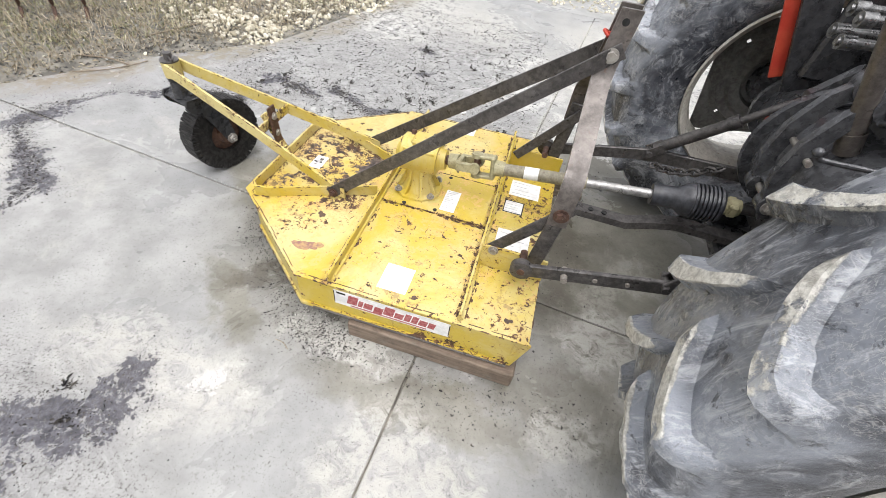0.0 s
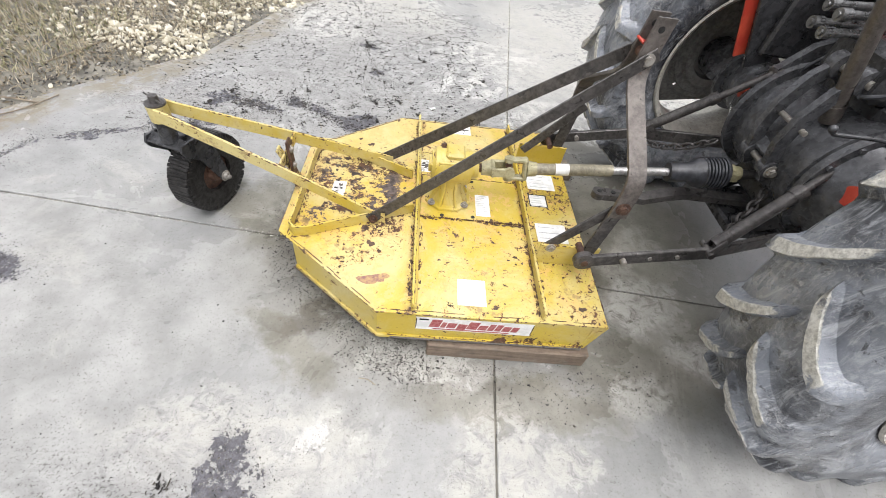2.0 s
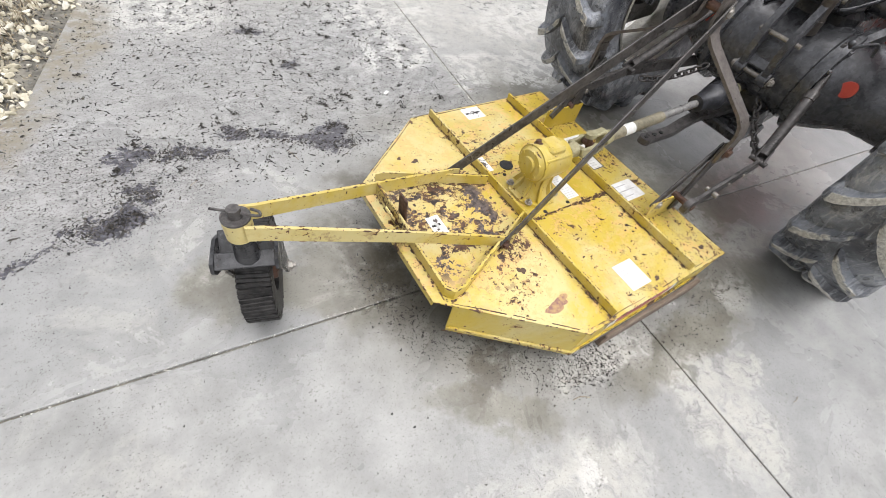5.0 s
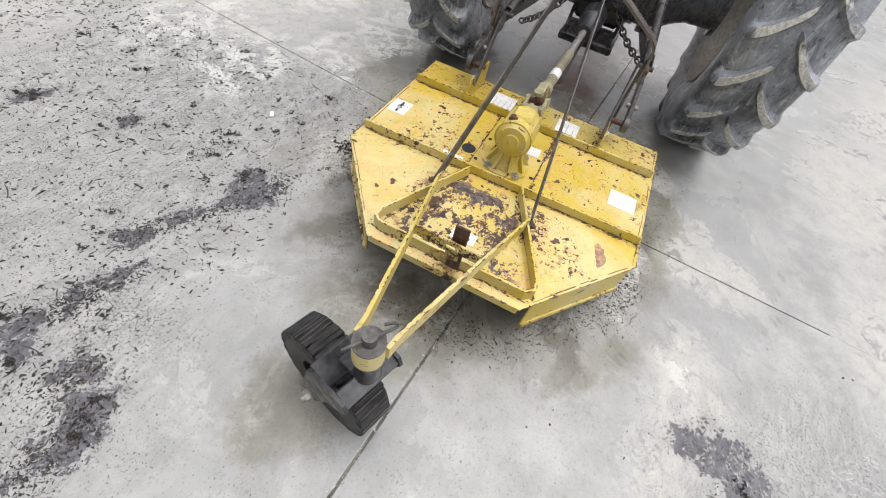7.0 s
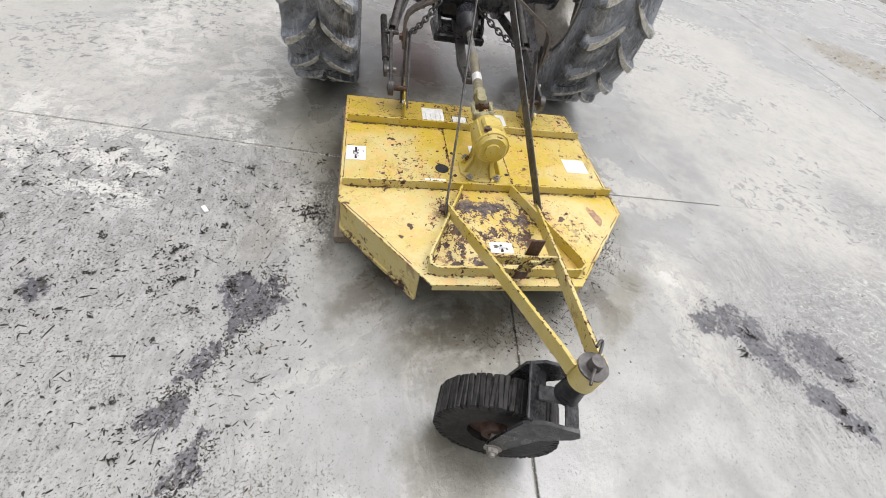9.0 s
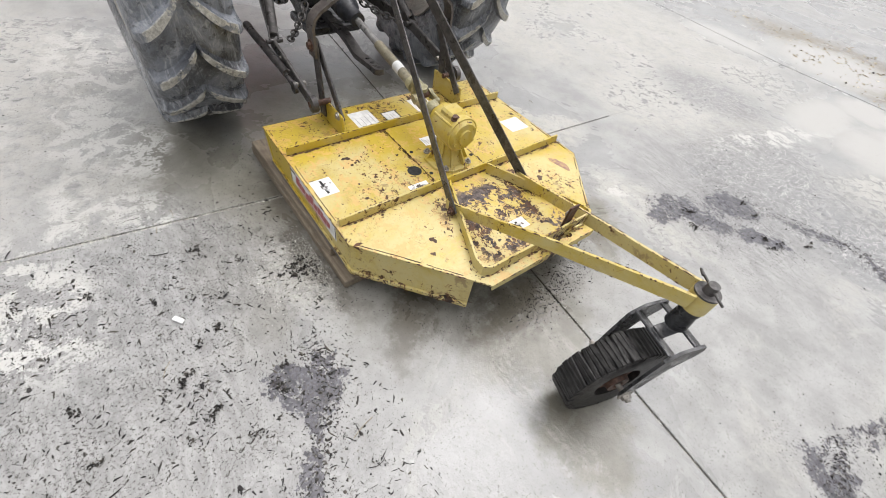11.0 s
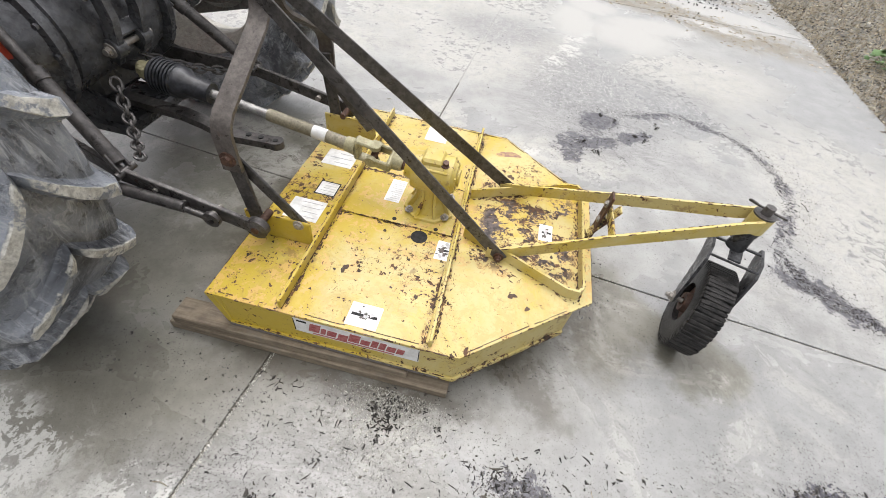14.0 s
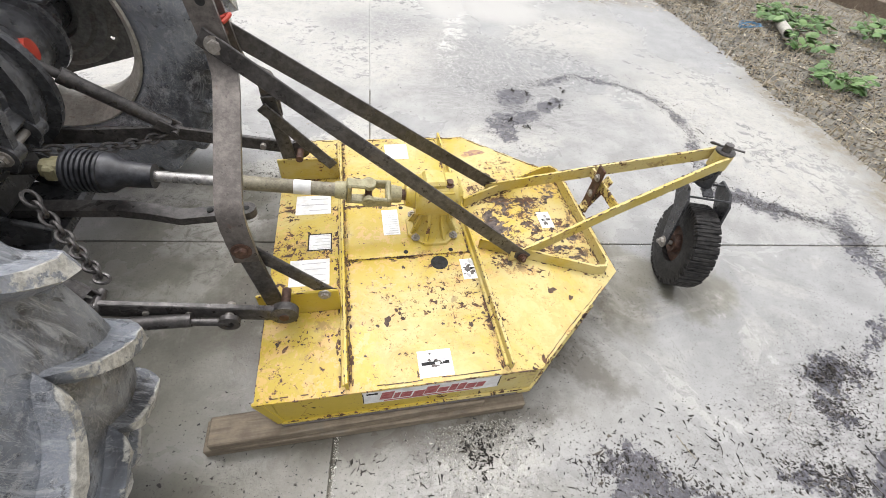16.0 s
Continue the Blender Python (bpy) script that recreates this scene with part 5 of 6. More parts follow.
# lift shaft and lift arms
bm = B()
tube(bm, (1.56, TY - 0.36, 1.06), (1.56, TY + 0.36, 1.06), 0.045, None, 24)
tpart("lift_shaft", bm, CAST)
for s in (-1, 1):
    clev = Vector((1.005, s * 0.414, 0.494))
    head = Vector((1.385, s * 0.285, 0.905))
    bm = B()
    strip(bm, [(1.56, TY + s * 0.31, 1.06), (1.46, TY + s * 0.31, 1.01), tuple(head)], 0.035, 0.055, (0, 1, 0))
    tpart("lift_arm", bm, CAST)
    bm = B()
    d = (head - clev).normalized()
    tube(bm, clev + d * 0.03, clev + d * 0.33, 0.025, 0.024, 18)
    tube(bm, clev + d * 0.32, clev + d * 0.36, 0.028, None, 18)
    tube(bm, clev + d * 0.30, head, 0.016, None, 16)
    tube(bm, clev + Vector((0, -0.04, 0)), clev + Vector((0, 0.04, 0)), 0.013, None, 14)
    for o in (-1, 1):
        bar(bm, clev + Vector((0, o * 0.022, 0)), clev + d * 0.07 + Vector((0, o * 0.022, 0)), 0.040, 0.008)
    tube(bm, head - Vector((0, 0.03, 0)), head + Vector((0, 0.03, 0)), 0.022, None, 18)
    tpart("lift_rod", bm, STEEL, "worn steel lift rod with a clevis")
    # lower link
    bm = B()
    y0, y1 = s * 0.425, s * 0.30
    bar(bm, (0.575, y0, 0.387), (1.02, s * 0.418, 0.480), 0.056, 0.018, over=0.01)
    bar(bm, (1.01, s * 0.418, 0.478), (1.50, y1, 0.545), 0.060, 0.020)
    lathe(bm, [(0.020, -0.016), (0.040, -0.013), (0.040, 0.013), (0.020, 0.016)], Matrix.Translation((0.555, y0, 0.385)) @ Matrix.Rotation(radians(90), 4, "X"), 28, True)
    lathe(bm, [(0.012, -0.018), (0.026, -0.012), (0.026, 0.012), (0.012, 0.018)], Matrix.Translation((0.555, y0, 0.385)) @ Matrix.Rotation(radians(90), 4, "X"), 24, True)
    tpart("lower_link", bm, STEEL, "flat dark steel lower lift arm with a ball end")
    for x in (0.70, 0.80, 0.90):
        z = 0.387 + (x - 0.575) * 0.209
        bm = B()
        if x == 0.70:
            tube(bm, (x, y0 - 0.03, z), (x, y0 + 0.03, z), 0.012, None, 12)
        else:
            tube(bm, (x, y0 - 0.0115, z), (x, y0 + 0.0115, z), 0.008, None, 12)
        tpart("link_pin", bm, BOLT)
    # stabiliser tube with its turnbuckle eye
    if s < 0:
        continue
    bm = B()
    tube(bm, (0.79, 0.450, 0.428), (1.30, 0.455, 0.465), 0.020, 0.022, 16)
    tube(bm, (0.70, s * 0.452, 0.405), (0.80, s * 0.452, 0.424), 0.012, None, 12)
    lathe(bm, [(0.014, -0.010), (0.030, -0.008), (0.030, 0.008), (0.014, 0.010)], Matrix.Translation((0.70, s * 0.452, 0.403)) @ Matrix.Rotation(radians(90), 4, "X"), 20, True)
    tpart("stabiliser_rod", bm, STEEL)


def chain(a, b, sag, links, r=0.0045, size=0.022):
    bm = B()
    a, b = Vector(a), Vector(b)
    pts = [a.lerp(b, i / links) - Vector((0, 0, sag * 4 * (i / links) * (1 - i / links))) for i in range(links + 1)]
    for i in range(links):
        p, q = pts[i], pts[i + 1]
        d = (q - p)
        m = Matrix.Translation((p + q) / 2) @ frame_of(d) @ Matrix.Rotation(radians(90 * (i % 2) + 20), 4, "X")
        h = d.length * 0.72
        ring = [m @ Vector((h * math.cos(t) , size * 0.55 * math.sin(t), 0)) for t in (6.283185 * k / 10 for k in range(11))]
        pipe(bm, ring, r, 6, 2)
    return bm


for s, a, b in ((-1, (1.04, -0.40, 0.485), (1.33, -0.14, 0.60)), (1, (1.02, 0.33, 0.480), (1.20, 0.13, 0.64))):
    tpart("check_chain", chain(a, b, 0.03, 11, 0.0055, 0.030), STEEL, "rusty steel check chain")
# drawbar
bm = B()
strip(bm, [(0.715, -0.02, 0.400), (0.93, -0.015, 0.392), (1.02, -0.015, 0.425), (1.10, -0.015, 0.445), (1.60, TY, 0.455)], 0.054, 0.030, (0, 1, 0))
tube(bm, (0.715, -0.02, 0.385), (0.715, -0.02, 0.415), 0.031, None, 24)
tpart("drawbar", bm, STEEL, "flat dark drawbar with a cranked neck")
# drawbar holes as black discs, their inner shade put into the colour
for x in (0.715, 0.78, 0.835):
    bm = B()
    tube(bm, (x, -0.02, 0.408), (x, -0.02, 0.4165), 0.011, None, 16)
    tpart("drawbar_hole", bm, INK_AND_HOLE)
bm = B()
for s in (-1, 1):
    bar(bm, (1.27, TY + s * 0.14, 0.42), (1.60, TY + s * 0.17, 0.62), 0.12, 0.02)
box(bm, (1.40, TY, 0.40), (0.28, 0.34, 0.05), None, 0.01)
tpart("drawbar_hanger", bm, BLACK)
# fender upright in red with a black inner panel
bm = B()
bar(bm, (1.338, 0.50, 0.885), (1.115, 0.50, 1.42), 0.070, 0.012, (1, 0, 0.35))
tpart("fender_edge", bm, RED, "faded red fender upright")
bm = B()
bar(bm, (1.42, 0.475, 0.86), (1.20, 0.475, 1.40), 0.12, 0.02, (1, 0, 0.35))
tpart("fender_panel", bm, BLACK, "black inner fender panel")
# Black panels added so that the space behind the casing stays dark.
for c, d in (((1.74, 0.45, 1.24), (0.74, 0.04, 0.66)), ((1.75, 0.0, 1.42), (0.50, 0.80, 0.05)), ((1.95, 0.0, 1.22), (0.06, 0.80, 0.36))):
    bm = B()
    box(bm, c, d, None, 0.02)
    tpart("black_backing", bm, BLACK)
bm = B()
box(bm, (1.66, 0.10, 1.20), (0.20, 0.26, 0.18), None, 0.02)
tpart("valve_block", bm, RED)
for i, (y, z) in enumerate(((0.10, 1.225), (0.035, 1.215), (0.115, 1.165), (0.05, 1.155))):
    bm = B()
    tube(bm, (1.22, y - 0.03, z - 0.01), (1.56, y, z), 0.014, None, 18)
    tube(bm, (1.195, y - 0.033, z - 0.012), (1.23, y - 0.03, z - 0.01), 0.020, None, 20)
    tube(bm, (1.188, y - 0.034, z - 0.012), (1.20, y - 0.033, z - 0.012), 0.010, 0.013, 14)
    tpart("hydraulic_coupler", bm, CHROME, "grey steel hydraulic coupler with a ribbed collar")
# fenders and body above the wheels, out of view, added to shade the tyres
for s in (-1, 1):
    bm = B()
    strip(bm, [(1.32, s * 0.76, 1.54), (1.48, s * 0.76, 1.60), (1.75, s * 0.76, 1.62), (2.15, s * 0.76, 1.56)], 0.44, 0.012, (0, 1, 0))
    tpart("fender_top", bm, RED)
# plain unseen box that blocks sky light over the tractor's middle
bm = B()
box(bm, (3.2, TY, 1.05), (2.4, 0.62, 0.75), None, 0.08)
tpart("unseen_hood", bm, RED)
# stowed top link with its strap
bm = B()
tube(bm, (1.33, -0.115, 0.95), (1.13, -0.135, 1.42), 0.026, None, 20)
tube(bm, (1.345, -0.114, 0.91), (1.32, -0.116, 0.97), 0.032, None, 20)
tpart("top_link", bm, BROWN, "worn grey top link tube stowed upright")
bm = B()
pipe(bm, [(1.33, -0.16, 1.02), (1.40, -0.10, 1.00), (1.52, -0.12, 1.07), (1.50, -0.26, 1.12), (1.36, -0.19, 1.04), (1.33, -0.16, 1.02)], 0.008)
tpart("rubber_strap", bm, BOOT)
bm = B()
pipe(bm, [(1.149, -0.329, 0.981), (1.16, -0.33, 0.968), (1.18, -0.335, 0.966), (1.31, -0.37, 0.978), (1.35, -0.38, 0.93)], 0.007)
bmesh.ops.create_uvsphere(bm, u_segments=16, v_segments=10, radius=0.013, matrix=Matrix.Translation((1.149, -0.329, 0.981)))
tpart("lever", bm, CAST, "bent steel lever with a ball knob")
for k, pts in enumerate((((1.62, 0.14, 1.12), (1.48, 0.18, 1.05), (1.40, 0.20, 0.95), (1.42, 0.24, 0.80)), ((1.62, 0.02, 1.14), (1.50, -0.02, 1.09), (1.42, 0.05, 0.98)), ((1.60, 0.1, 1.10), (1.50, 0.09, 1.02), (1.36, 0.14, 0.93)))):
    bm = B()
    pipe(bm, pts, 0.008)
    tpart("hydraulic_hose", bm, BOOT)

# ---- drive shaft between gearbox and tractor ----
shaft = thing("drive_shaft", "tan and steel drive shaft with a black ribbed guard", "drive shaft", (0.6, 0, 0.46))
S0, S1 = Vector((0.150, 0.0, 0.458)), Vector((1.26, TY, 0.600))
SD = (S1 - S0).normalized()


def on_shaft(x):
    return S0 + SD * (x - S0.x) / SD.x


bm = B()
tube(bm, on_shaft(0.135), on_shaft(0.20), 0.020, None, 18)
part("splined_stub", bm, RUSTBOLT, shaft)


def yoke(x, flip, turn):
    """Half of a universal joint: a hub with two open ears."""
    bm = B()
    m = Matrix.Translation(on_shaft(x)) @ frame_of(SD) @ Matrix.Rotation(radians(turn), 4, "X")
    g = -1 if flip else 1
    tube(bm, m @ Vector((-0.060 * g, 0, 0)), m @ Vector((-0.020 * g, 0, 0)), 0.030, 0.034, 20)
    box(bm, m @ Vector((-0.012 * g, 0, 0)), (0.020, 0.046, 0.100), m.to_3x3().to_4x4(), 0.006)
    for s in (-1, 1):
        box(bm, m @ Vector((0.022 * g, 0, s * 0.042)), (0.075, 0.040, 0.016), m.to_3x3().to_4x4(), 0.006)
        tube(bm, m @ Vector((0.058 * g, 0, s * 0.034)), m @ Vector((0.058 * g, 0, s * 0.052)), 0.023, None, 18)
    return bm


part("joint_yoke", yoke(0.222, False, 80), TAN, shaft, "tan painted joint yoke")
part("joint_yoke", yoke(0.338, True, 170), TAN, shaft, "tan painted joint yoke")
bm = B()
m = Matrix.Translation(on_shaft(0.280)) @ frame_of(SD) @ Matrix.Rotation(radians(80), 4, "X")
tube(bm, m @ Vector((0, 0, -0.045)), m @ Vector((0, 0, 0.045)), 0.013, None, 14)
tube(bm, m @ Vector((0, -0.045, 0)), m @ Vector((0, 0.045, 0)), 0.013, None, 14)
part("joint_cross", bm, RUSTBOLT, shaft)
bm = B()
tube(bm, on_shaft(0.385), on_shaft(0.72), 0.025, None, 24)
part("outer_tube", bm, OLIVE, shaft)
bm = B()
tube(bm, on_shaft(0.71), on_shaft(0.97), 0.018, None, 20)
part("inner_tube", bm, SHAFT, shaft)
bm = B()
tube(bm, on_shaft(0.478), on_shaft(0.535), 0.0258, None, 24)
part("shaft_sticker", bm, PAPER, shaft, "small white sticker wrapped round the tube")
bm = B()
m = frame_of(SD).to_4x4()
m.translation = on_shaft(0.955)
prof = [(0.022, 0.0), (0.040, 0.0), (0.042, 0.085), (0.062, 0.115), (0.062, 0.135)]
for k in range(7):
    prof += [(0.066, 0.137 + k * 0.0135), (0.066, 0.144 + k * 0.0135), (0.056, 0.146 + k * 0.0135), (0.056, 0.150 + k * 0.0135)]
prof += [(0.060, 0.235), (0.030, 0.238)]
lathe(bm, prof, m @ Matrix.Rotation(radians(90), 4, "Y"), 36)
part("shaft_guard", bm, BOOT, shaft, "black plastic shaft guard with a ribbed bell")
bm = B()
tube(bm, on_shaft(1.185), on_shaft(1.25), 0.034, 0.030, 10)
box(bm, on_shaft(1.225), (0.035, 0.075, 0.05), frame_of(SD), 0.008)
part("tractor_yoke", bm, TAN, shaft, "yellowed quick coupling yoke")
# ---- litter, soil and plants ----


def flakes(name, spots, mat, label, category, size=(0.008, 0.03), slim=(0.15, 0.5), tall=0.35, seed=1, z=0.0):
    """Many small irregular bits lying at spots (x, y), joined in one mesh."""
    rr = random.Random(seed)
    verts, faces = [], []
    for x, y, *rest in spots:
        zz = rest[0] if rest else z
        L = rr.uniform(*size) * (1.8 if rr.random() < 0.08 else 1.0)
        W = L * rr.uniform(*slim)
        H = min(L, 0.02) * tall * rr.uniform(0.4, 1.2)
        a = rr.uniform(0, 6.283)
        ca, sa = math.cos(a), math.sin(a)
        lift = rr.uniform(-0.1, 0.35) * H
        k = len(verts)
        n = 7
        bow = rr.uniform(-0.9, 0.9) * W / (L * L)
        for q in range(n):
            t = 6.283 * q / n + rr.uniform(-0.4, 0.4)
            rad = rr.uniform(0.28, 1.15) * 0.5
            px, py = rad * L * math.cos(t), rad * W * math.sin(t)
            py += bow * px * px * 2
            verts.append((x + ca * px - sa * py, y + sa * px + ca * py, zz - 0.001 + (lift if px > 0 else 0)))
        px, py = rr.uniform(-0.2, 0.2) * L, rr.uniform(-0.2, 0.2) * W
        verts.append((x + ca * px - sa * py, y + sa * px + ca * py, zz + H))
        faces += [(k + q, k + (q + 1) % n, k + n) for q in range(n)]
    me = bpy.data.meshes.new(name)
    me.from_pydata(verts, [], faces)
    me.materials.append(mat)
    ob = new(name, me)
    return tagged(ob, label, category, kind="stuff")


def on_yard(x, y):
    """True where the concrete lies."""
    for (xa, ya), (xb, yb) in zip(GROUND_EDGE, GROUND_EDGE[1:]):
        if ya <= y < yb:
            return x > xa + (xb - xa) * (y - ya) / (yb - ya)
    return True


def clear(x, y):
    """False under the wheels and timbers."""
    if abs(x - 1.5) < 0.4 and abs(abs(y) - 0.8) < 0.25:
        return False
    if -0.05 < x < 0.86 and 0.58 < abs(y) < 0.69:
        return False
    return True


rng = random.Random(21)


def field(n, x0, x1, y0, y1, power=1.0, clump=2.2, floor=0.35):
    """Spots in a rectangle, thicker where a noise is high."""
    out = []
    while len(out) < n:
        x, y = rng.uniform(x0, x1), rng.uniform(y0, y1)
        w = noise.noise(Vector((x * clump, y * clump, 3.1))) * 0.5 + 0.5
        if rng.random() < max(floor * 0.3, (w - 0.25) * 1.6) and on_yard(x - 0.05, y) and clear(x, y):
            out.append((x, y))
    return out


def blob_spots(blobs, per):
    out = []
    for x, y, a, b, turn in blobs:
        c, s = math.cos(radians(turn)), math.sin(radians(turn))
        for _ in range(int(per * a * b * 3.14)):
            r, t = math.sqrt(rng.random()) * 1.15, rng.uniform(0, 6.283)
            u, v = a * r * math.cos(t) + rng.gauss(0, 0.03), b * r * math.sin(t) + rng.gauss(0, 0.03)
            px, py = x + c * u - s * v, y + s * u + c * v
            if clear(px, py):
                out.append((px, py))
    return out


def line_spots(pts, n, spread):
    out = []
    for _ in range(n):
        i = rng.randrange(len(pts) - 1)
        t = rng.random()
        (xa, ya), (xb, yb) = pts[i], pts[i + 1]
        out.append((xa + (xb - xa) * t + rng.gauss(0, spread), ya + (yb - ya) * t + rng.gauss(0, spread)))
    return out


main_field = field(8500, -1.9, 0.6, 0.72, 3.3, clump=3.5) + field(2200, -1.4, 2.5, 0.72, 5.5)
flakes("bark_litter", main_field, CRUMB, "small dark bark and leaf crumbs strewn over concrete", "litter", (0.003, 0.0105), (0.3, 0.9), 0.5, seed=2)
flakes("bark_splinters", field(1300, -1.9, 0.4, 0.75, 3.3, clump=3.0), CHIP, "thin dark splinters of bark on concrete", "litter", (0.012, 0.044), (0.07, 0.2), 0.4, seed=14)
flakes("bark_shreds", field(1900, -1.9, 0.45, 0.75, 3.3, clump=4.0), CHIP, "ragged dark shreds of bark on concrete", "litter", (0.008, 0.026), (0.18, 0.5), 0.4, seed=19)
flakes("bark_litter", blob_spots(SLUDGE, 3600), CHIP, "sodden dark crumbs caked in muddy patches", "litter", (0.003, 0.012), (0.3, 0.9), tall=0.4, seed=3)
clumps = []
HEAPS = [(-1.41, 1.20), (-1.50, 1.04), (-0.635, 2.26), (-0.62, 2.17), (-0.60, 2.21), (-0.46, 1.71), (-0.51, 1.76), (-0.46, 1.28), (-0.44, 1.25), (-0.295, 1.32), (-0.27, 1.29), (-0.466, 1.06), (-0.13, 2.02), (-1.52, 0.73), (-1.56, 0.70), (-1.47, 0.74), (-1.10, -1.47), (-1.18, -1.50), (-0.74, -1.27)]
for x, y in HEAPS + HEAPS + field(26, -1.7, 0.5, 0.8, 2.9) + [(rng.gauss(-0.45, 0.55), rng.gauss(1.35, 0.3)) for _ in range(30)] + field(8, -1.3, -0.4, -1.8, -1.0):
    wide, turn = rng.uniform(0.008, 0.026), rng.uniform(0, 3.14)
    for _ in range(rng.randrange(8, 40)):
        u, v = rng.gauss(0, wide), rng.gauss(0, wide * 0.45)
        clumps.append((x + u * math.cos(turn) - v * math.sin(turn), y + u * math.sin(turn) + v * math.cos(turn), rng.uniform(0, 0.010)))
flakes("leaf_clump", clumps, CHIP, "dark rotted leaf clumps on the concrete", "litter", (0.005, 0.018), (0.15, 0.5), 0.5, 5)
sparse = field(1500, -2.9, 0.9, -2.6, 0.7) + field(700, -2.6, 3.2, -5.5, -0.8) + field(300, 0.7, 4.5, -3, 3)
flakes("bark_litter", sparse, CHIP, "thinly scattered dark crumbs on wet concrete", "litter", (0.003, 0.010), (0.3, 0.8), seed=6)
edge_line = [(-0.72, 0.12), (-0.66, -0.31), (-0.22, -0.70), (0.0, -0.72)]
rim = line_spots(edge_line, 3600, 0.055) + line_spots([(0.0, -0.74), (0.5, -0.80), (0.95, -0.72)], 900, 0.07) + line_spots([(-0.68, 0.3), (-0.25, 0.70), (0.0, 0.74)], 350, 0.04) + line_spots([(0.7, -0.7), (0.75, 0.6), (0.95, 0.8)], 450, 0.10) + line_spots([(0.75, 0.85), (0.2, 0.9), (-0.2, 0.8)], 500, 0.10)
flakes("grass_crumbs", rim, CHIP, "dark chopped grass crumbs fallen round the mower", "litter", (0.003, 0.013), (0.2, 0.7), seed=7)
flakes("tide_line_litter", line_spots(TIDE, 5200, 0.030) + line_spots([(x - 0.12, y) for x, y in TIDE], 2500, 0.09), CHIP, "dark line of fine washed-up bark crumbs", "litter", (0.003, 0.012), (0.25, 0.8), tall=0.35, seed=8)
for line in WASH:
    flakes("wash_line_litter", line_spots(line, 220 * len(line), 0.034), CHIP, "dark sodden crumbs left where water ran off", "litter", (0.004, 0.016), (0.2, 0.7), 0.4, seed=int(40 - 10 * line[0][0]))
PALE = island_material("pale_concrete_crumbs", (0.34, 0.33, 0.29), (0.56, 0.55, 0.50), (0.70, 0.69, 0.64))
flakes("leaf_clump", [(rng.gauss(-0.03, 0.03), rng.gauss(0.79, 0.035), rng.uniform(0, 0.008)) for _ in range(150)], CHIP, "dark wet leaf clump by the plank end", "litter", (0.006, 0.024), (0.15, 0.5), 0.6, 22)
flakes("pale_grit", [(rng.gauss(-0.02, 0.10), 0.70 + abs(rng.gauss(0, 0.12))) for _ in range(3600)] + line_spots([(-0.25, -0.66), (0.0, -0.68)], 350, 0.04), PALE, "pale grit spilt on the concrete", "grit", (0.003, 0.012), seed=9)
joint = [(jx(y), y) for y in (0.05, 0.7, 1.3, 2.0, 3.0, 4.0)]
flakes("joint_crumbs", line_spots(joint, 2200, 0.0045), PALE, "pale crumbled concrete along a slab joint", "grit", (0.003, 0.010), (0.4, 0.9), 0.4, seed=15)
flakes("joint_crumbs", line_spots([(-2.9, jy(-2.9)), (-1.6, jy(-1.6)), (-0.7, jy(-0.7))], 500, 0.008), PALE, "pale grit beside a slab joint", "grit", (0.002, 0.007), (0.4, 0.9), 0.4, seed=16)

# soil bank beyond the edge of the yard
def edge_x(y):
    for (xa, ya), (xb, yb) in zip(GROUND_EDGE, GROUND_EDGE[1:]):
        if ya <= y <= yb:
            return xa + (xb - xa) * (y - ya) / (yb - ya)
    return GROUND_EDGE[-1][0]


def bank_height(x, y):
    d = edge_x(y) - x + 0.28 * noise.noise(Vector((x * 1.1, y * 1.3, 4))) + 0.09 * noise.noise(Vector((x * 6, y * 6, 0)))
    h = -0.012 + 0.05 * min(1.0, max(0.0, d / 0.5)) + 0.05 * min(1.0, max(0.0, d / 2.0))
    return h + 0.022 * noise.noise(Vector((x * 4, y * 4, 1))) * min(1, max(0, d / 0.2)) + 0.010 * noise.noise(Vector((x * 15, y * 15, 2)))


STICKS = [(-2.62, 0.56, 0.45, 53), (-2.75, 0.75, 0.35, 10), (-3.35, -0.9, 0.45, 110), (-3.2, -0.35, 0.30, 70), (-3.5, -1.5, 0.5, 95), (-3.62, -2.2, 0.4, 120), (-3.3, -1.75, 0.28, 60), (-3.9, -0.8, 0.55, 20), (-2.6, 1.25, 0.4, 60), (-3.7, -2.9, 0.6, 80)]
for x, y, L, turn in STICKS:
    c, s = math.cos(radians(turn)), math.sin(radians(turn))
    bend = rng.uniform(-0.10, 0.10) * L
    z0, z1, z2 = (max(bank_height(x + c * q, y + s * q), 0.0) + 0.008 for q in (0, L / 2, L))
    bm = B()
    pipe(bm, [(x, y, z0), (x + c * L / 2 - s * bend, y + s * L / 2 + c * bend, max(z1, (z0 + z2) / 2)), (x + c * L, y + s * L, z2)], rng.uniform(0.003, 0.006), 6, 4)
    single("stick", bm, GREYWOOD, "bare grey-brown stick lying along the soil edge", "stick", "sticks on the soil", at=(x, y, z0))
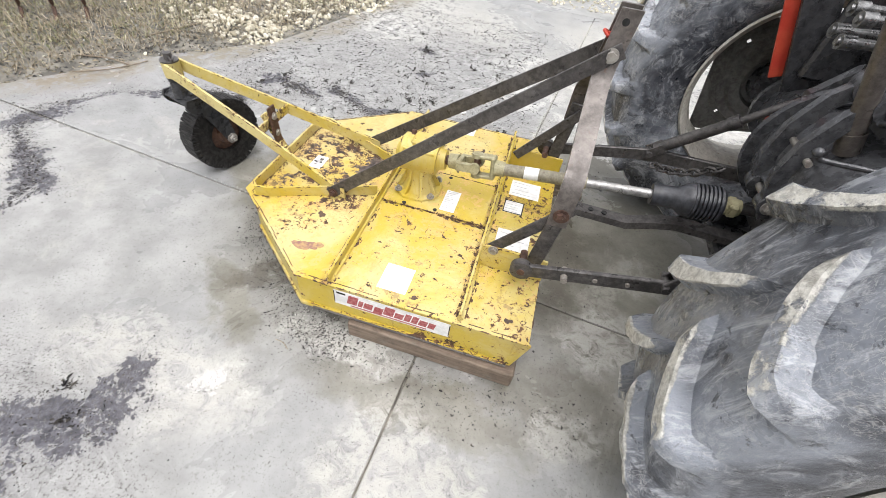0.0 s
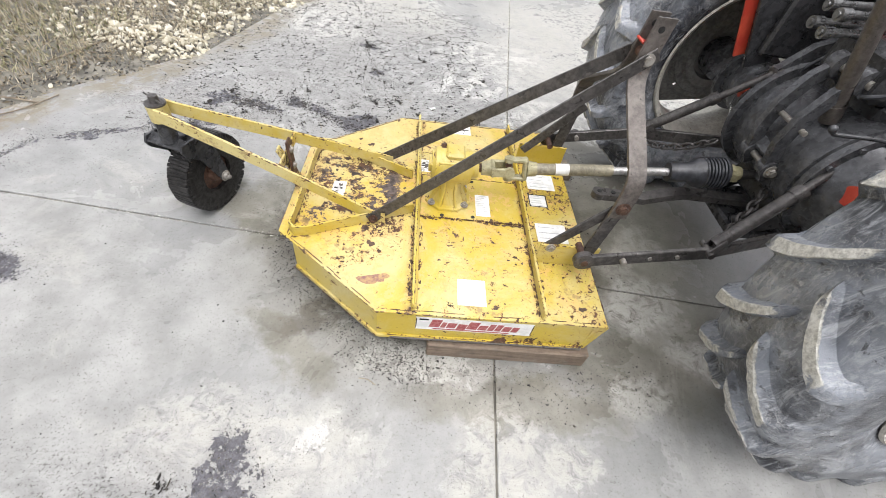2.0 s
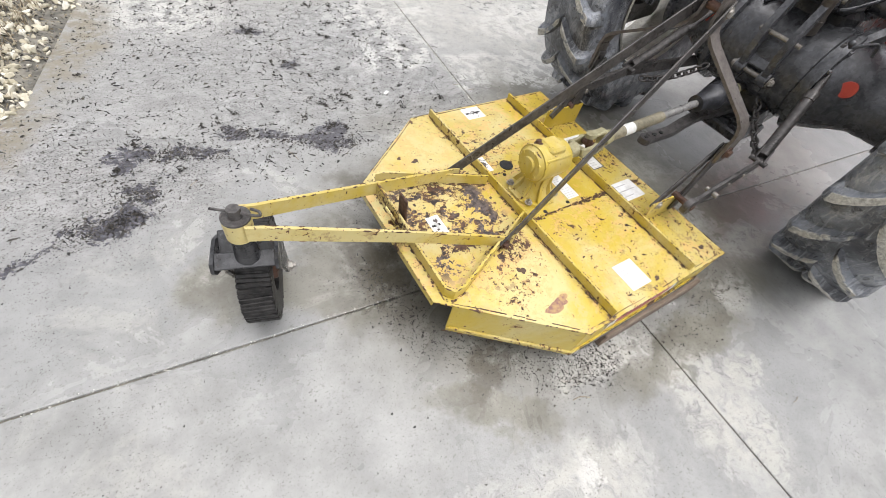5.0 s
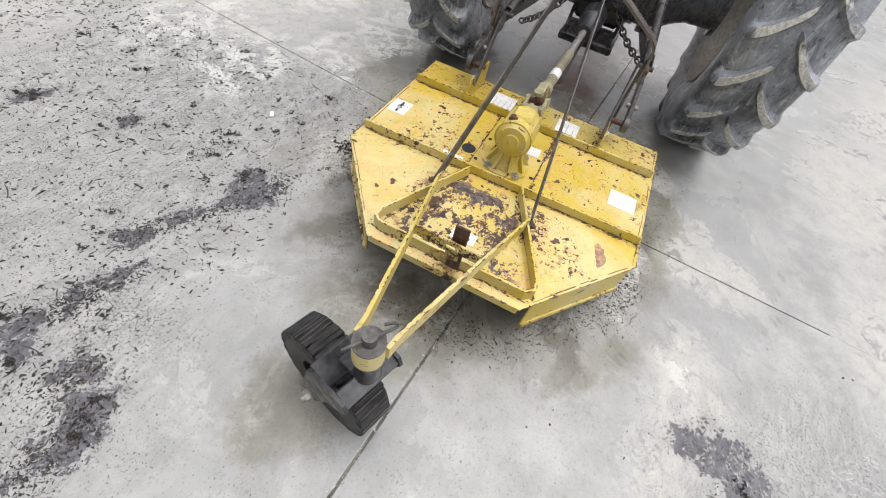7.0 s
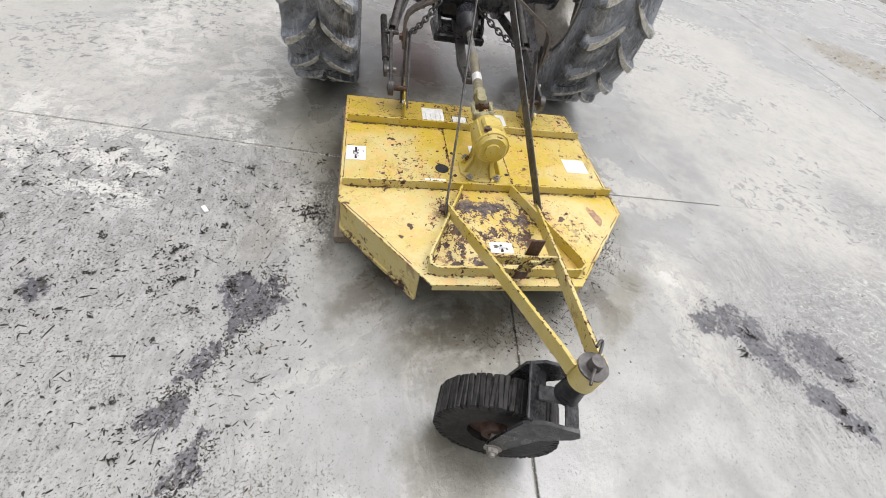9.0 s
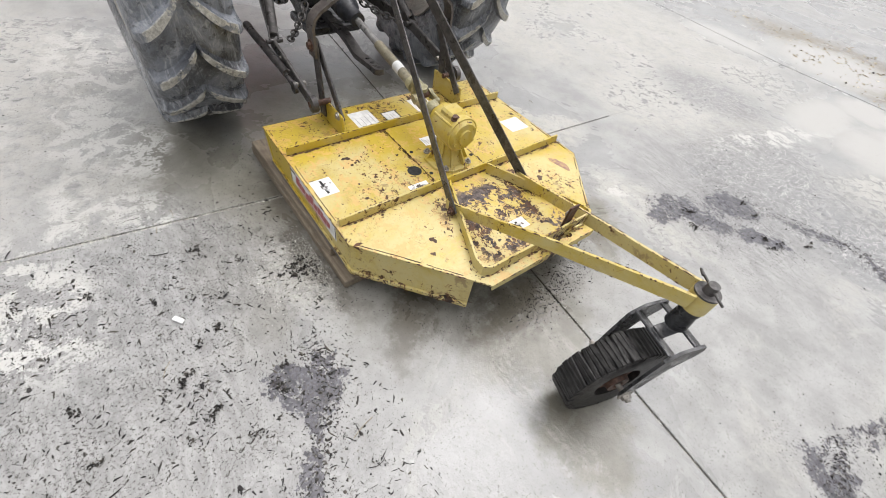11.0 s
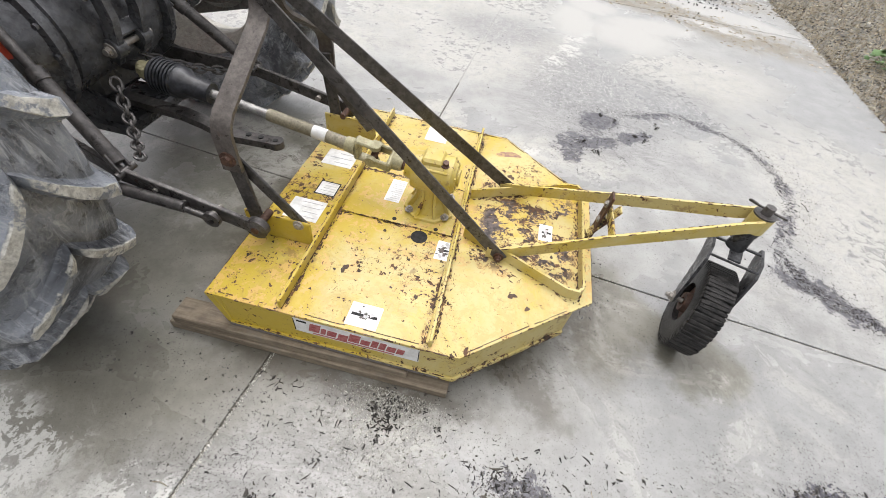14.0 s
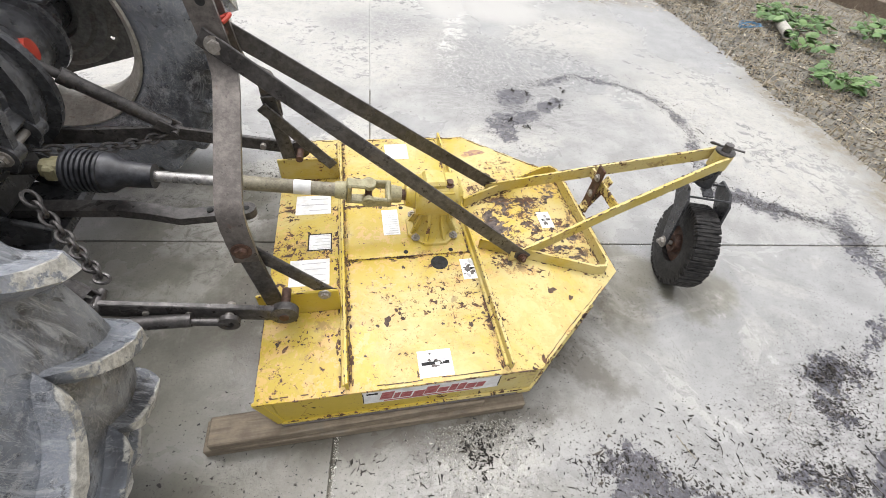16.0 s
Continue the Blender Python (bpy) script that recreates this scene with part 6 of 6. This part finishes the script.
# loose twigs, each lying on the concrete
for k in range(30):
    x, y = (rng.uniform(-1.8, 0.6), rng.uniform(0.8, 2.9)) if k < 22 else (rng.uniform(-2.2, 0.8), rng.uniform(-2.8, -0.75))
    if not clear(x, y):
        continue
    a, L = rng.uniform(0, 6.283), rng.uniform(0.03, 0.09)
    bm = B()
    bend = rng.uniform(-0.14, 0.14) * L
    c, s = math.cos(a), math.sin(a)
    pipe(bm, [(x, y, 0.003), (x + c * L / 2 - s * bend, y + s * L / 2 + c * bend, 0.004), (x + c * L, y + s * L, 0.003)], rng.uniform(0.0009, 0.0018), 5, 3)
    single("twig", bm, CHIP if k % 3 else STRAW, "thin dark twig lying on wet concrete", "twig", "loose twigs", at=(x, y, 0))
bm = B()
box(bm, (-0.035, 1.268, 0.006), (0.046, 0.020, 0.008), Matrix.Rotation(radians(35), 4, "Z"), 0.003)
single("plastic_scrap", bm, PAPER, "small white plastic scrap lying on concrete", "scrap", at=(-0.035, 1.268, 0))


verts, faces = [], []
nu, nv = 90, 260
for j in range(nv + 1):
    y = -9.0 + 18.0 * j / nv
    for i in range(nu + 1):
        x = edge_x(y) + 0.42 - 5.5 * (i / nu) ** 1.3
        verts.append((x, y, bank_height(x, y)))
for j in range(nv):
    for i in range(nu):
        k = j * (nu + 1) + i
        faces.append((k, k + nu + 1, k + nu + 2, k + 1))
me = bpy.data.meshes.new("soil_bank")
me.from_pydata(verts, [], faces)
me.shade_smooth()
me.materials.append(SOIL)
tagged(new("soil_bank", me), "damp brown soil bank along the concrete edge", "ground", kind="structure")


def bank_spots(n, y0, y1, d0, d1, fade=1.0):
    out = []
    for _ in range(n):
        y = rng.uniform(y0, y1)
        d = d0 + (d1 - d0) * rng.random() ** fade
        x = edge_x(y) - d
        out.append((x, y, bank_height(x, y)))
    return out


flakes("grass_thatch", bank_spots(9000, 0.1, 4.4, -0.05, 3.2, 1.2), STRAW, "dry trampled grass thatch on the soil", "litter", (0.012, 0.06), (0.05, 0.2), 0.5, seed=20)
flakes("dead_leaf_litter", bank_spots(20000, -8.0, 0.3, -0.22, 2.8, 1.4), STRAW, "brown dead leaves and stalks on the soil", "litter", (0.012, 0.075), (0.05, 0.40), 0.5, 11)
flakes("dead_leaf_litter", bank_spots(11000, -8.0, 0.4, -0.30, 1.8, 1.5), CHIP, "dark rotted leaf litter on the soil", "litter", (0.012, 0.045), (0.15, 0.5), 0.5, 12)


flakes("dead_leaf_litter", bank_spots(9000, 0.2, 4.4, -0.28, 1.3, 1.3), CHIP, "dark rotted litter along the gravel edge", "litter", (0.006, 0.034), (0.15, 0.6), 0.5, 13)


def blades(name, spots, mat, label, seed, length=(0.03, 0.09)):
    rr = random.Random(seed)
    verts, faces = [], []
    for x, y, z in spots:
        a, L = rr.uniform(0, 6.283), rr.uniform(*length)
        lean = rr.uniform(0.3, 1.6)
        w = rr.uniform(0.0016, 0.004)
        c, s = math.cos(a), math.sin(a)
        k = len(verts)
        for t in (0.0, 0.5, 1.0):
            r, h = L * t * math.sin(lean * (0.4 + 0.6 * t)), L * t * math.cos(lean * (0.4 + 0.6 * t))
            ww = w * (1 - 0.8 * t)
            verts.append((x + c * r - s * ww, y + s * r + c * ww, z + max(h, 0) + 0.002))
            verts.append((x + c * r + s * ww, y + s * r - c * ww, z + max(h, 0) + 0.002))
        faces += [(k, k + 1, k + 3, k + 2), (k + 2, k + 3, k + 5, k + 4)]
    me = bpy.data.meshes.new(name)
    me.from_pydata(verts, [], faces)
    me.materials.append(mat)
    return tagged(new(name, me), label, "grass", kind="stuff")


blades("dry_grass", bank_spots(26000, 0.1, 4.4, 0.15, 3.4, 1.0), STRAW, "dry flattened grass on the soil bank", 31)
blades("green_grass", [p for p in bank_spots(20000, 0.2, 4.4, 0.35, 3.4) if noise.noise(Vector((p[0] * 2, p[1] * 2, 7))) > -0.15], GRASS, "short green grass growing through dead stalks", 32, (0.02, 0.06))
blades("dry_stalks", bank_spots(7000, -7.5, 0.2, -0.05, 2.6, 1.2), STRAW, "dry stalks lying on leaf litter", 33, (0.04, 0.16))


def gravel(name, spots, label, seed, size=(0.010, 0.028), mat=None):
    """Rounded limestone lumps: squashed, jittered icosahedra in one mesh."""
    rr = random.Random(seed)
    src = B()
    bmesh.ops.create_icosphere(src, subdivisions=1, radius=1.0)
    base = [v.co.copy() for v in src.verts]
    tri = [tuple(v.index for v in f.verts) for f in src.faces]
    src.free()
    verts, faces = [], []
    for x, y, z in spots:
        r = rr.uniform(*size) * (1.5 if rr.random() < 0.08 else 1.0)
        m = Euler((rr.uniform(0, 6), rr.uniform(-0.5, 0.5), rr.uniform(0, 6))).to_matrix()
        sx, sy, sz = r, r * rr.uniform(0.6, 0.95), r * rr.uniform(0.28, 0.5)
        k = len(verts)
        for c in base:
            q = 1 + rr.uniform(-0.30, 0.22)
            p = m @ Vector((c.x * sx * q, c.y * sy * q, c.z * sz * q))
            verts.append((x + p.x, y + p.y, z + p.z + sz * 0.45))
        faces += [(a + k, b + k, c + k) for a, b, c in tri]
    me = bpy.data.meshes.new(name)
    me.from_pydata(verts, [], faces)
    me.materials.append(mat or STONE)
    return tagged(new(name, me), label, "gravel", kind="stuff")


heap = []
for cx, cy, rx, ry, n in ((-2.14, 1.76, 0.36, 0.26, 330), (-1.95, 2.35, 0.28, 0.46, 260), (-1.62, 3.1, 0.30, 0.45, 330), (-2.6, 1.9, 0.35, 0.35, 160), (-2.4, 2.9, 0.6, 0.7, 260)):
    for _ in range(n):
        r, t = math.sqrt(rng.random()), rng.uniform(0, 6.283)
        x, y = cx + rx * r * math.cos(t), cy + ry * r * math.sin(t)
        heap.append((x, y, max(bank_height(x, y), 0.0) + 0.03 * (1 - r) * rng.random()))
for _ in range(900):
    x, y = rng.uniform(-1.6, 3.5), 0
    y = 4.35 + 0.1 * x + abs(rng.gauss(0, 0.55))
    heap.append((x, y, 0.0))
gravel("limestone_gravel", heap, "pale cream limestone gravel heaped at the concrete edge", 41)
gravel("limestone_gravel", bank_spots(420, -7.0, 4.4, -0.05, 2.2), "scattered pale stones in the soil", 42, (0.008, 0.022))
gravel("dark_gravel", bank_spots(1500, 0.2, 4.4, -0.22, 1.2, 1.3), "small grey stones at the concrete edge", 44, (0.004, 0.013), GREYSTONE)
gravel("dark_gravel", [(rng.uniform(-4.2, -1.2), -6.9 - abs(rng.gauss(0, 0.9)) + 0.4 * rng.random(), 0.0) for _ in range(1100)], "grey gravel and broken stone beyond puddles", 43, (0.010, 0.030), GREYSTONE)
flakes("dark_mulch", [(rng.uniform(-4.4, -0.8), -6.7 - abs(rng.gauss(0, 0.9)) + 0.4 * rng.random()) for _ in range(2200)] + [(rng.gauss(-1.9, 0.5), rng.gauss(-5.7, 0.35)) for _ in range(500)], CHIP, "dark wet mulch and clods beside puddles", "litter", (0.015, 0.07), (0.3, 0.8), 0.9, seed=17)
flakes("mud_clods", blob_spots(MUD, 90), STRAW, "brown mud clods on wet concrete", "mud", (0.02, 0.06), (0.4, 0.9), 0.5, seed=18)


def weed(x, y, r, n, seed):
    """A low plant: arching stems, each with lobed leaves."""
    rr = random.Random(seed)
    plant = thing("weed_plant", "low green leafy weed growing in leaf litter", "plant", (x, y, bank_height(x, y)), "weeds on the bank")
    bs, bl = B(), B()
    z0 = bank_height(x, y)
    for _ in range(n):
        a, R, h = rr.uniform(0, 6.283), r * math.sqrt(rr.random()), rr.uniform(0.04, 0.13)
        tip = Vector((x + R * math.cos(a), y + R * math.sin(a), z0 + h))
        pipe(bs, [(x + 0.4 * R * math.cos(a), y + 0.4 * R * math.sin(a), z0 - 0.01), tuple(tip * 0.5 + Vector((x + 0.4 * R * math.cos(a), y + 0.4 * R * math.sin(a), z0 + h)) * 0.5), tuple(tip)], 0.002, 4, 2)
        L = rr.uniform(0.035, 0.075)
        m = Matrix.Translation(tip) @ Euler((rr.uniform(-0.5, 0.5), rr.uniform(-0.5, 0.5), rr.uniform(0, 6.28))).to_matrix().to_4x4()
        centre = bl.verts.new(m @ Vector((0, 0, 0.006)))
        ring = []
        for k in range(15):
            t = 6.283185 * k / 15
            q = L * (0.62 + 0.38 * abs(math.cos(2.5 * t))) * (0.9 if k % 3 else 0.6)
            ring.append(bl.verts.new(m @ Vector((q * math.cos(t), q * math.sin(t), -0.012 * (q / L)))))
        for k in range(15):
            bl.faces.new((centre, ring[k], ring[(k + 1) % 15]))
    part("stem", bs, LEAF, plant)
    part("foliage", bl, LEAF, plant)


weed(-4.55, -3.05, 0.42, 110, 1)
weed(-3.80, -1.62, 0.24, 45, 2)
weed(-4.70, -4.25, 0.45, 110, 3)
weed(-4.10, -2.35, 0.22, 30, 4)
weed(-5.35, -2.6, 0.40, 60, 5)
weed(-3.95, -3.9, 0.25, 35, 6)

# pipe stub, twine and edging timber on the bank
bm = B()
pd = Vector((0.35, 0.5, 0.05)).normalized()
p0 = Vector((-4.30, -2.95, bank_height(-4.3, -2.95) + 0.045))
lathe(bm, [(0.036, 0.0), (0.045, 0.0), (0.045, 0.52), (0.036, 0.52)], Matrix.Translation(p0) @ pd.to_track_quat("Z", "Y").to_matrix().to_4x4(), 24, True)
single("pipe_stub", bm, RIM, "short grey pipe lying on leaf litter", "pipe", at=tuple(p0))
BLUE = plain_material("blue_twine", (0.05, 0.14, 0.24), (0.10, 0.22, 0.34), 40, 0.7)
bm = B()
rr = random.Random(77)
pts = []
for k in range(26):
    a = k * 1.1
    q = 0.05 + 0.05 * rr.random()
    x, y = -3.95 + q * math.cos(a) * 1.6, -2.95 + q * math.sin(a)
    pts.append((x, y, bank_height(x, y) + 0.015 + 0.03 * rr.random()))
pipe(bm, pts, 0.004, 5, 3)
single("twine_tangle", bm, BLUE, "tangle of faded blue twine on leaf litter", "twine", at=pts[0])
bm = B()
bar(bm, (-5.4, -5.2, 0.15), (-6.6, -2.4, 0.15), 0.20, 0.22, bevel=0.01)
single("edging_timber", bm, WOOD, "dark old timber beam lying along the bank", "timber", at=(-6.0, -3.8, 0.05))
# rusty harrow tines at the far end of the bank
harrow = thing("harrow", "rusty red tined harrow standing on the grass", "farm implement", (-3.4, 1.10, 0.05))
bm = B()
bar(bm, (-3.80, 0.85, 0.36), (-3.02, 1.42, 0.36), 0.06, 0.06)
part("frame_bar", bm, RED, harrow)
for k in range(4):
    x, y = -3.68 + 0.17 * k, 0.94 + 0.122 * k
    bm = B()
    pipe(bm, [(x, y, 0.36), (x + 0.03, y - 0.05, 0.24), (x - 0.02, y - 0.02, 0.12), (x + 0.05, y - 0.10, 0.05)], 0.014, 8, 4)
    part("tine", bm, RUSTBOLT, harrow)
